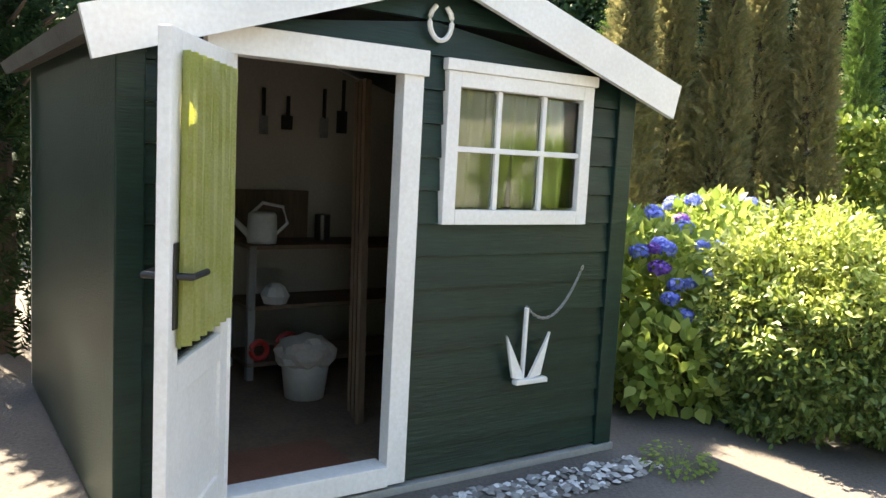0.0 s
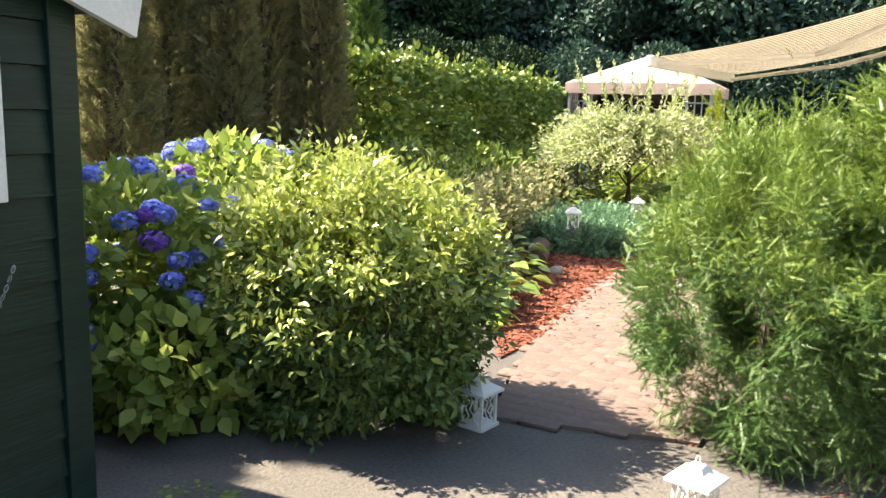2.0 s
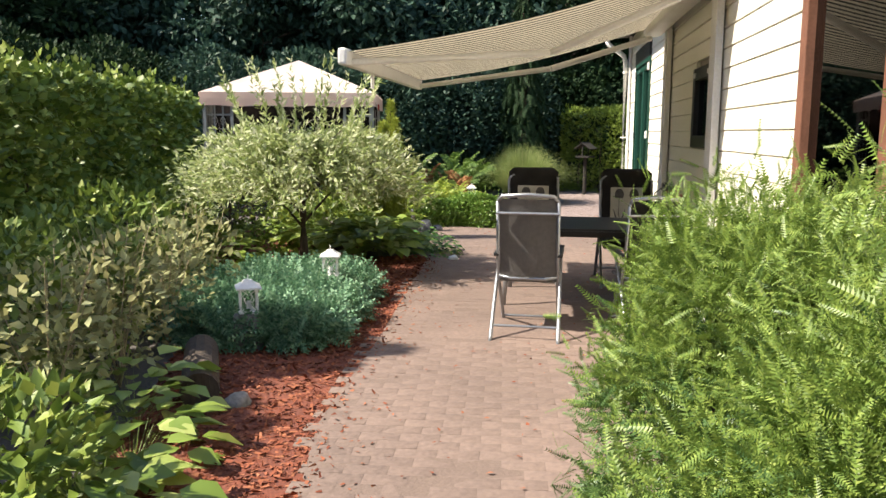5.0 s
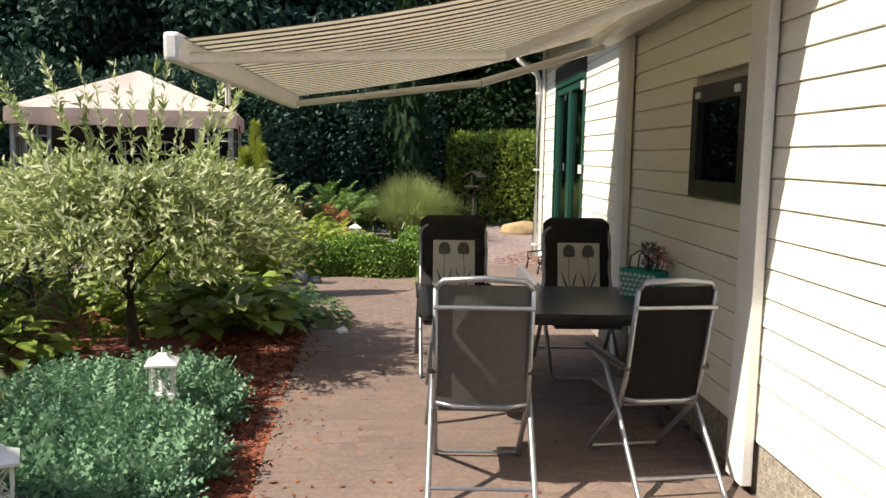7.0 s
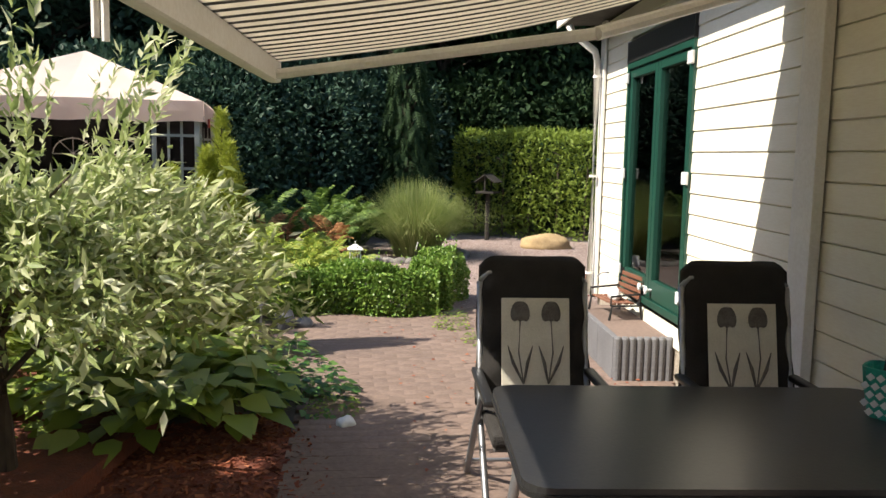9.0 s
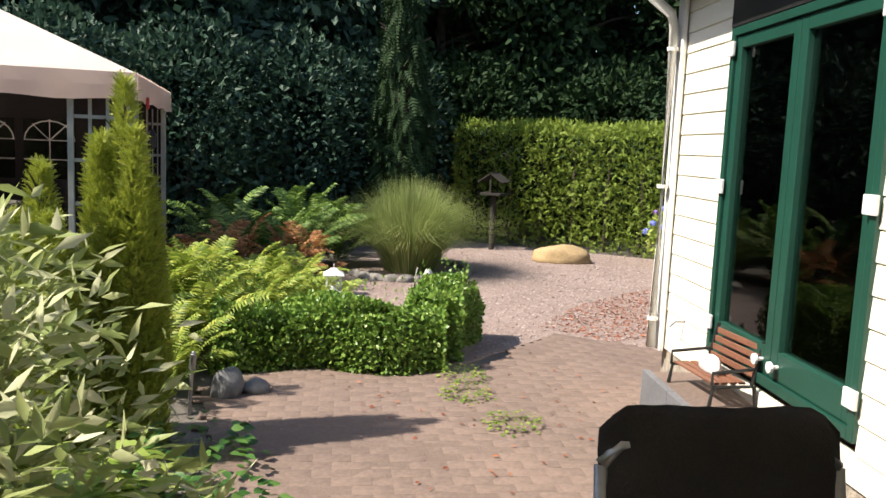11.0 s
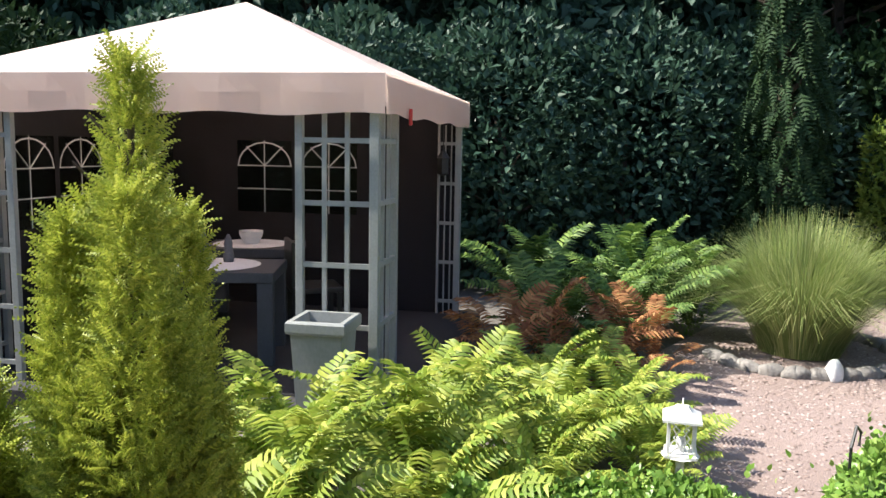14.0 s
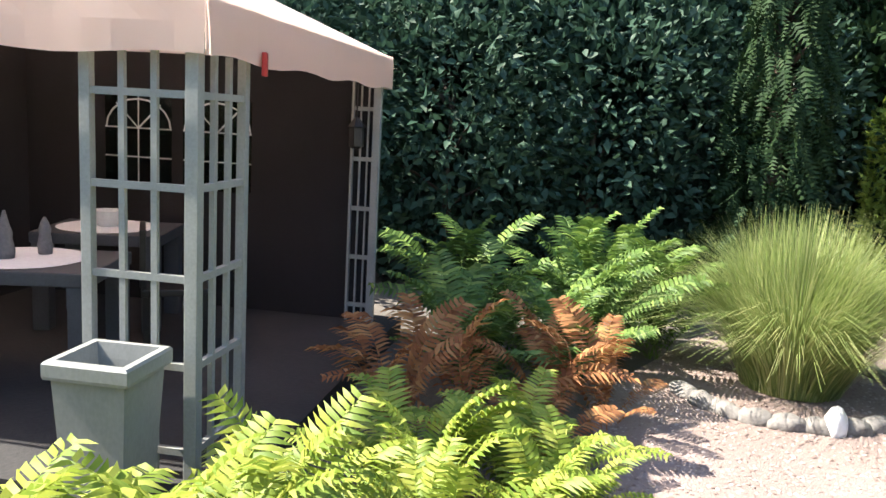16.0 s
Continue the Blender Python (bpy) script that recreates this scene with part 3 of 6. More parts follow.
# ---- house ----
def house():
    boards = thing("house", WALL, "single-storey house with cream horizontal siding", "house", kind="structure")
    S1, TOP, BASE = 11.35, 3.05, 0.28
    holes = [(0.92, 2.62, 0.48, 2.72), (5.88, 6.72, 1.45, 2.11), (8.93, 10.1, 0.9, 2.35)]
    def pieces(z0, z1):
        cuts, x = [], 0.0
        for a, b, h0, h1 in holes:
            if z0 < h1 - 0.01 and z1 > h0 + 0.01:
                cuts.append((x, a))
                x = b
        cuts.append((x, S1))
        return cuts
    part("plinth", box(-S1, 0, -0.3, -0.012, 0, BASE), M_PEBBLEDASH, boards, "exposed pebble concrete plinth")
    pitch = 0.1458
    n = round((TOP - BASE) / pitch)
    for i in range(n):
        z0 = BASE + i * pitch
        for a, b in pieces(z0, z0 + pitch):
            bm = bmesh.new()
            q = [(-0.03, 0), (0.006, 0), (0.009, 0.004), (0.002, pitch - 0.008), (-0.008, pitch - 0.004), (-0.008, pitch), (-0.03, pitch)]
            ends = [[bm.verts.new((-x, y, z0 + z)) for y, z in q] for x in (a, b)]
            for k in range(len(q)):
                bm.faces.new((ends[0][k], ends[0][(k + 1) % len(q)], ends[1][(k + 1) % len(q)], ends[1][k]))
            bm.faces.new(ends[0])
            bm.faces.new(ends[1][::-1])
            part("board", bm, M_CREAM, boards)
    for a, b in pieces(0.5, 0.6):
        part("wall_core", box(-b, -a, -0.2, -0.032, BASE, 0.48), M_INNER, boards)
    for a, b in ((0.0, 0.92), (2.62, 5.88), (6.72, 8.93), (10.1, S1)):
        part("wall_core", box(-b, -a, -0.2, -0.032, 0.48, TOP), M_INNER, boards)
    for a, b, z0, z1 in ((.92, 2.62, 2.72, TOP), (5.88, 6.72, .48, 1.45), (5.88, 6.72, 2.11, TOP), (8.93, 10.1, .48, .9), (8.93, 10.1, 2.35, TOP)):
        part("wall_core", box(-b, -a, -0.2, -0.032, z0, z1), M_INNER, boards)
    part("end_wall", box(-0.2, -0.01, -8, -0.201, 0, TOP), M_CREAM, boards)
    part("far_wall", box(-S1, -S1 + .2, -8, -0.201, 0, TOP), M_CREAM, boards)
    part("back_wall", box(-S1, 0, -8.2, -8.0, 0, TOP), M_CREAM, boards)
    part("inner_floor", box(-S1 + .2, -0.2, -8, -0.2, 0.2, 0.4), M_BROWNWOOD, boards)
    for s in (4.38, 6.92):
        part("pilaster", box(-s - .105, -s + .105, 0.02, 0.075, 0.05, TOP, 0.006), M_WHITE, boards, "white painted batten over the siding joint")
    part("corner_trim", box(-0.11, 0.03, 0.02, 0.05, 0.26, TOP, 0.005), M_WHITE, boards, "white corner trim")
    part("corner_trim", box(0.0, 0.03, -0.13, 0.02, 0.26, TOP, 0.005), M_WHITE, boards, "white corner trim")
    bm = bmesh.new()
    q = [(0.42, TOP + .005), (0.42, TOP + .12), (-4, TOP + 1.4), (-8.5, TOP + .1), (-8.5, TOP), (-4, TOP + .2)]
    ends = [[bm.verts.new((x, y, z)) for y, z in q] for x in (-S1 - .3, 0.35)]
    for k in range(len(q)):
        bm.faces.new((ends[0][k], ends[0][(k + 1) % len(q)], ends[1][(k + 1) % len(q)], ends[1][k]))
    bm.faces.new(ends[0])
    bm.faces.new(ends[1][::-1])
    roof = part("roof", bm, M_ROOF, boards, "dark felt roof with white eaves")
    part("fascia", box(-S1 - .3, .37, .425, .45, TOP - .02, TOP + .16, .004), M_WHITE, roof)
    return boards


house_ob = house()


def downpipe():
    th = thing("downpipe", WALL, "white rain pipe down the house corner", "downpipe")
    part("pipe", tube([(-.05, .4, 3.0), (-.05, .36, 2.92), (-.05, .13, 2.75), (-.05, .1, 2.65), (-.05, .1, .28)], 0.037, 12), M_WHITE, th, smooth=True)
    for z in (2.5, 1.5, .5):
        part("bracket", lathe([(.042, -.012), (.042, .012)], 12), M_WHITE, th, m=pose(-.05, .1, z))
    part("tap", tube([(-.45, .0, .56), (-.45, .07, .56), (-.45, .11, .52)], 0.008, 8), M_METAL, th, "small brass garden tap")
downpipe()


def french_door():
    a, b, z0, z1 = -2.62, -0.92, 0.48, 2.53
    th = thing("door_1", WALL, "closed green french door with tall glass panes", "door", kind="structure")
    fr = bmesh.new()
    add_box(fr, a, a + .05, -.12, .03, z0, z1, .004)
    add_box(fr, b - .05, b, -.12, .03, z0, z1, .004)
    add_box(fr, a + .05, b - .05, -.12, .03, z1 - .05, z1, .004)
    add_box(fr, a + .05, b - .05, -.12, .03, z0, z0 + .06, .004)
    part("door_frame", fr, M_GREEN, th)
    part("lintel", box(a + .002, b - .002, -.1, .035, z1 + .002, 2.72, .004), M_BLACK, th, "black lintel board")
    mid = (a + b) / 2
    for x0, x1 in ((a + .055, mid - .003), (mid + .003, b - .055)):
        bm = bmesh.new()
        y0, y1 = -.06, .012
        add_box(bm, x0, x0 + .075, y0, y1, z0 + .065, z1 - .055, .005)
        add_box(bm, x1 - .075, x1, y0, y1, z0 + .065, z1 - .055, .005)
        add_box(bm, x0 + .075, x1 - .075, y0, y1, z0 + .065, z0 + .22, .005)
        add_box(bm, x0 + .075, x1 - .075, y0, y1, z1 - .13, z1 - .055, .005)
        leaf = part("door_leaf", bm, M_GREEN, th)
        part("pane", box(x0 + .075, x1 - .075, -.03, -.022, z0 + .22, z1 - .13), M_DOORGLASS, leaf).visible_shadow = False
        part("curtain", curtain_cloth(x0 + .10, x0 + .42, z0 + .1, z1 - .1, -.1), M_INNER, leaf, "pale curtain behind the glass")
    for x in (a + .03, b - .03):
        for z in (.68, 1.55, 2.40):
            part("hinge", box(x - .05, x + .05, .03, .05, z - .045, z + .045, .006), M_PLASTIC, th, "white hinge")
    for x in (mid - .09, mid + .09):
        part("knob", lathe([(.012, 0), (.012, .03), (.032, .04), (.032, .055), (.01, .06)], 12), M_PLASTIC, th, m=pose(x, .012, .62, -90))


def curtain_cloth(x0, x1, z0, z1, y, folds=5, tuck=0.0):
    bm = bmesh.new()
    n, rows = 40, 8
    g = []
    for j in range(rows + 1):
        v = j / rows
        row = []
        for i in range(n + 1):
            t = i / n
            row.append(bm.verts.new((x0 + (x1 - x0) * t + tuck * t * (1 - v) ** 2, y + .018 * math.sin(t * folds * 6.28 + v), z0 + (z1 - z0) * v)))
        g.append(row)
    for j in range(rows):
        for i in range(n):
            bm.faces.new((g[j][i], g[j][i + 1], g[j + 1][i + 1], g[j + 1][i]))
    bmesh.ops.solidify(bm, geom=bm.faces[:], thickness=0.004)
    return bm


french_door()


def wall_window(name, s0, s1, z0, z1, mat, glass, label):
    th = thing(name, WALL, label, "window", kind="structure")
    bm = bmesh.new()
    w = .1
    add_box(bm, -s1, -s1 + w, -.08, .03, z0, z1, .005)
    add_box(bm, -s0 - w, -s0, -.08, .03, z0, z1, .005)
    add_box(bm, -s1 + w, -s0 - w, -.08, .03, z0, z0 + w, .005)
    add_box(bm, -s1 + w, -s0 - w, -.08, .03, z1 - w, z1, .005)
    part("window_frame", bm, mat, th)
    part("pane", box(-s1 + w, -s0 - w, -.02, -.012, z0 + w, z1 - w), glass, th).visible_shadow = False
    for x in (-s0 - .12, -s1 + .12):
        part("hinge", box(x - .035, x + .035, .03, .042, z1 - .08, z1 - .04, .004), M_PLASTIC, th, "white hinge")
    return th


wall_window("window_1", 5.88, 6.72, 1.45, 2.11, M_BLACK, M_DARKGLASS, "small dark window in a black frame")
wall_window("window_2", 8.93, 10.1, .9, 2.35, M_BROWNWOOD, M_DARKGLASS, "window with a brown wooden frame")


def awning():
    th = thing("awning", WALL, "extended retractable awning with narrow beige and dark stripes", "awning")
    s0, s1, n1, zw, zf = 4.02, 7.38, 2.69, 2.66, 2.06
    part("cassette", box(-s1 - .05, -s0 + .05, .08, .26, zw - .06, zw + .12, .03), M_WHITE, th, "white cassette along the wall")
    bm = bmesh.new()
    g = []
    for i in range(13):
        t = i / 12
        g.append([bm.verts.new((-s1 + (s1 - s0) * k / 6, .2 + (n1 - .2) * t, zw + .03 + (zf + .05 - zw) * t - .07 * math.sin(math.pi * t))) for k in range(7)])
    for a, b in zip(g, g[1:]):
        for k in range(6):
            bm.faces.new((a[k], a[k + 1], b[k + 1], b[k]))
    bmesh.ops.solidify(bm, geom=bm.faces[:], thickness=0.003)
    part("cloth", bm, M_AWNING, th, "striped cloth, beige and dark brown")
    part("front_bar", box(-s1 - .06, -s0 + .06, n1, n1 + .07, zf - .02, zf + .1, .018), M_WHITE, th)
    for s, e in ((s0 + .1, 1), (s1 - .1, -1)):
        elbow = (-s - e * .75, 1.25, (zw + zf) / 2 - .16)
        part("arm", tube([(-s, .2, zw - .09), elbow], .03, 8), M_WHITE, th, "white folding arm")
        part("arm", tube([elbow, (-s, n1 + .01, zf + .01)], .026, 8), M_WHITE, th, "white folding arm")
    for d in (.0, .06):
        part("crank_hook", tube([(-s1 + .9 + d, n1 + .03, zf - .02), (-s1 + .9 + d, n1 + .03, zf - .14)], .009, 6), M_WHITE, th)
    return th


awning()


def step():
    th = thing("door_step", WALL, "raised brick step edged with grey palisades", "step", kind="structure")
    part("step_top", box(-2.38, -.95, .0, .40, 0, .33), M_BRICK, th)
    for i in range(8):
        part("palisade", lathe([(.028, 0), (.03, .02), (.03, .34), (.022, .355)], 10), M_SLATE, th, m=pose(-2.415, .03 + .056 * i, 0))
    for i in range(3):
        part("slab", box(-2.38 + i * .48, -1.905 + i * .48, .402, .45, 0, .345, .006), M_SLATE, th)
    return th


step()

# ---- garden furniture ----
def chair_at(m, cushion, label, copy_of=None):
    if copy_of:
        return copy_thing(copy_of, m)
    th = thing("garden_chair", m, label, "chair", "chairs round the garden table")
    # the seat faces +y, the back leans to -y
    def back(z):
        return -.24 - (z - .45) * .22
    for x in (-.26, .26):
        part("leg", tube([(x, back(1.07) + .0, 1.07), (x, back(.6), .6), (x, -.2, .42), (x, .2, .06), (x, .24, .0)], .016, 8), M_ALU, th, "aluminium tube leg", smooth=True)
        part("leg", tube([(x * 1.1, -.58, .0), (x * 1.1, -.52, .06), (x * 1.08, -.22, .40), (x * 1.06, .0, .60), (x * 1.06, .18, .625)], .017, 8), M_ALU, th, "aluminium tube leg", smooth=True)
        part("armrest", box(x * 1.06 - .026, x * 1.06 + .026, -.30, .27, .63, .66, .012), M_BLACK, th, "dark plastic armrest")
    part("top_rail", tube([(-.26, back(1.07), 1.07), (-.22, back(1.11), 1.11), (0, back(1.125) - .02, 1.125), (.22, back(1.11), 1.11), (.26, back(1.07), 1.07)], .016, 8), M_ALU, th, smooth=True)
    part("cross_rail", tube([(-.27, back(.98) - .03, .98), (.27, back(.98) - .03, .98)], .011, 8), M_ALU, th)
    part("stretcher", tube([(-.28, -.47, .12), (.28, -.47, .12)], .01, 8), M_ALU, th)
    part("stretcher", tube([(-.26, .2, .05), (.26, .2, .05)], .01, 8), M_ALU, th)
    bm = bmesh.new()
    g = [[bm.verts.new((-.25 + .50 * k / 6, back(z) - .02 * math.sin(math.pi * k / 6), z)) for k in range(7)] for z in (.47, .6, .75, .9, 1.0, 1.09)]
    for a, b in zip(g, g[1:]):
        for k in range(6):
            bm.faces.new((a[k], a[k + 1], b[k + 1], b[k]))
    bmesh.ops.solidify(bm, geom=bm.faces[:], thickness=0.006)
    part("backrest", bm, M_MESH, th, "dark woven textilene back")
    part("lower_rail", tube([(-.255, back(.47), .47), (-.15, back(.45) - .01, .452), (.15, back(.45) - .01, .452), (.255, back(.47), .47)], .013, 8), M_ALU, th, smooth=True)
    part("seat", box(-.25, .25, -.24, .24, .425, .445, .008), M_MESH, th)
    if cushion:
        bm = bmesh.new()
        bmesh.ops.create_grid(bm, x_segments=18, y_segments=24, size=0.5)
        for v in bm.verts:
            x, t = v.co.x, v.co.y + .5
            # rounded top corners and a padded, slightly crumpled face
            corner = max(0, abs(x) - .36) / .14
            z = .48 + t * (.665 - .05 * corner ** 2)
            sag = .010 * math.sin(t * 21 + x * 3) * math.cos(x * 9) + .004 * math.sin(x * 40 + t * 9)
            edge = min(1, (.5 - abs(x)) / .1, (1 - t) / .08 + .1)
            v.co = (x * .565 * (1 - .05 * t + .02 * math.sin(t * 12)), back(z) - .01 + sag + .022 * max(0, edge), z)
        bmesh.ops.solidify(bm, geom=bm.faces[:], thickness=-0.05)
        part("cushion", bm, M_CUSHION, th, "charcoal padded cushion over the back", smooth=True)
        part("seat_cushion", box(-.26, .26, -.2, .26, .447, .505, .02), M_CUSHION, th)
        tilt = math.degrees(math.atan(.22))
        pr = part("printed_panel", box(-.165, .165, -.004, .004, -.21, .21, .002), M_PRINT, th, "pale panel printed with two grey tulips", m=pose(0, back(.80) + .085, .80, tilt))
        for x in (-.075, .075):
            bm = bmesh.new()
            for dx, ang in ((-.02, 12), (0, 0), (.02, -12)):
                bmesh.ops.create_uvsphere(bm, u_segments=8, v_segments=6, radius=1, matrix=pose(x + dx, .006, .145, 0, ang, 0) @ Matrix.Diagonal((.026, .003, .05, 1)))
            part("tulip_flower", bm, M_TULIP, pr)
            part("tulip_stem", tube([(x, .006, .1), (x * 1.1, .006, -.05), (x * .8, .006, -.2)], .0035, 5), M_TULIP, pr)
            for e in (-1, 1):
                part("tulip_leaf", tube([(x * .8, .006, -.2), (x + e * .035, .006, -.1), (x + e * .06, .006, -.02)], [.004, .009, .002], 6), M_TULIP, pr)
    return th


def on_house(s, n, turn):
    p = on_wall(s, n)
    return pose(p.x, p.y, 0, 0, 0, 23.3 + turn)


# far chairs face back along the wall, near chairs face the corner
far_chair = chair_at(on_house(4.78, 1.25, 92), True, "garden chair with charcoal cushion printed with two tulips")
copy_thing(far_chair, on_house(4.86, .28, 91))
near_chair = chair_at(on_house(6.78, 1.17, -91) @ Matrix.Diagonal((.88, 1, .985, 1)), False, "aluminium garden chair with dark woven back, sunlight in its grey")
copy_thing(near_chair, on_house(6.62, .28, -81) @ Matrix.Diagonal((.88, 1, .985, 1)))


def garden_table():
    p = on_wall(5.60, .72)
    th = thing("garden_table", pose(p.x, p.y, 0, 0, 0, 23.8), "anthracite garden table with metal legs", "table")
    # a top with rounded corners
    def slab(hx, hy, r, z0, z1):
        pts = [(sx * (hx - r) + r * math.cos(radians(a)), sy * (hy - r) + r * math.sin(radians(a))) for sx, sy, a0 in ((1, 1, 0), (-1, 1, 90), (-1, -1, 180), (1, -1, 270)) for a in range(a0, a0 + 91, 18)]
        return poly(pts, z0, z1)
    part("tabletop", slab(.53, .79, .09, .718, .738), M_TABLE, th)
    part("rim", slab(.536, .796, .095, .70, .717), M_BLACK, th)
    part("top_frame", box(-.46, .46, -.70, .70, .655, .699, .004), M_BLACK, th)
    for x in (-.42, .42):
        for y in (-.66, .66):
            part("leg", tube([(x * .8, y, .66), (x, y * 1.06, .3), (x * 1.05, y * 1.1, 0)], .022, 8), M_ALU, th, smooth=True)


garden_table()


def flower_bag():
    p = on_wall(5.49, .0)
    th = thing("woven_basket", pose(p.x, p.y, .738, 0, 0, 68) @ Matrix.Scale(1.12, 4), "teal woven plastic bag with handles on the table", "bag")
    bm = bmesh.new()
    n = 16
    for r0, r1, z0, z1 in ((.11, .135, 0, .17),):
        rings = []
        for z, sx in ((0, .12), (.06, .13), (.12, .14), (.17, .145), (.17, .137), (.02, .115)):
            rings.append([bm.verts.new((sx * math.copysign(abs(math.cos(a)) ** .5, math.cos(a)), sx * .55 * math.copysign(abs(math.sin(a)) ** .5, math.sin(a)), z)) for a in [6.2832 * k / n for k in range(n)]])
        for a, b in zip(rings, rings[1:]):
            for k in range(n):
                bm.faces.new((a[k], a[(k + 1) % n], b[(k + 1) % n], b[k]))
        bm.faces.new(rings[0][::-1])
        bm.faces.new(rings[-1])
    part("bag", bm, M_TEAL, th)
    for r in range(5):
        for i in range(8):
            part("woven_diamond", box(-.01, .01, -.002, .002, -.01, .01), M_PLASTIC, th, m=pose(-.115 + .031 * i + .0155 * (r % 2), .073 + .0022 * r, .022 + .03 * r, -6, 45, 0))
    for y in (-.05, .05):
        part("handle", tube([(-.07, y, .16), (-.06, y, .25), (0, y, .29), (.06, y, .25), (.07, y, .16)], .005, 6), M_BLACK, th)
    for i in range(7):
        a = i * 2.4
        x, y, h = -.05 + .03 * math.cos(a), .03 * math.sin(a), .22 + .03 * (i % 4)
        st = part("flower_stem", tube([(x, y, .1), (x * 1.6, y * 1.5, h)], .003, 5), M_GREEN, th)
        P, N = blob(40, (.03, .03, .024), 2, -.9, .3)
        part("blossom", mesh_of(*foliage(P + np.array((x * 1.6, y * 1.5, h)), N, .03, T_LEAF), M_PINK if i % 3 else M_SLATE), None, st)


flower_bag()


def lantern(at, turn=0.0, k=1.0):
    th = thing("lantern", pose(at[0], at[1], at[2], 0, 0, turn) @ Matrix.Scale(k, 4), "small white metal lantern with fretwork sides", "lantern", "white garden lanterns")
    part("base", box(-.075, .075, -.075, .075, 0, .018, .004), M_WHITE, th)
    for x in (-.058, .058):
        for y in (-.058, .058):
            part("post", box(x - .007, x + .007, y - .007, y + .007, .018, .175), M_WHITE, th)
    for a in (0, 90, 180, 270):
        bm = bmesh.new()
        for e in (-1, 1):
            add_tube(bm, [(e * .05, .06, .02), (e * .012, .06, .06), (e * .035, .06, .1), (e * .008, .06, .135), (e * .05, .06, .172)], .0045, 5)
        part("fretwork", bm, M_WHITE, th, m=pose(0, 0, 0, 0, 0, a))
    part("candle", lathe([(.022, .018), (.022, .08), (.003, .085)], 10), M_PLASTIC, th)
    bm = bmesh.new()
    rings = [[bm.verts.new((r * sx, r * sy, z)) for sx, sy in ((-1, -1), (1, -1), (1, 1), (-1, 1))] for r, z in ((.088, .175), (.088, .187), (.04, .218), (.03, .232), (.026, .236))]
    for a, b in zip(rings, rings[1:]):
        for i in range(4):
            bm.faces.new((a[i], a[(i + 1) % 4], b[(i + 1) % 4], b[i]))
    bm.faces.new(rings[0][::-1])
    bm.faces.new(rings[-1])
    part("roof", bm, M_WHITE, th)
    part("ring", tube([(.02 * math.cos(a), 0, .252 + .02 * math.sin(a)) for a in [k2 * .52 for k2 in range(13)]], .003, 5), M_WHITE, th)
    return th


first_lantern = lantern((2.66, 4.17, 0), 20)
for x, y, z, a in ((2.82, 2.98, 0, 15), (6.42, 7.82, .28, 50), (7.8, 8.22, .30, 35), (14.62, 10.75, .42, 30)):
    copy_thing(first_lantern, pose(x, y, z, 0, 0, a))
tagged(part("lantern_stand", lathe([(.10, 0), (.10, .02), (.02, .04), (.02, .40), (.09, .42)], 12), M_WHITE, m=pose(14.62, 10.75, 0)), "slim white stand under a lantern", "stand")
for x, y, h in ((6.42, 7.82, .28), (7.8, 8.22, .30)):
    tagged(part("stone_block", box(-.09, .09, -.09, .09, 0, h, .015), M_STONE, m=pose(x, y, 0, 0, 0, 30)), "grey stone block carrying a lantern", "stone")

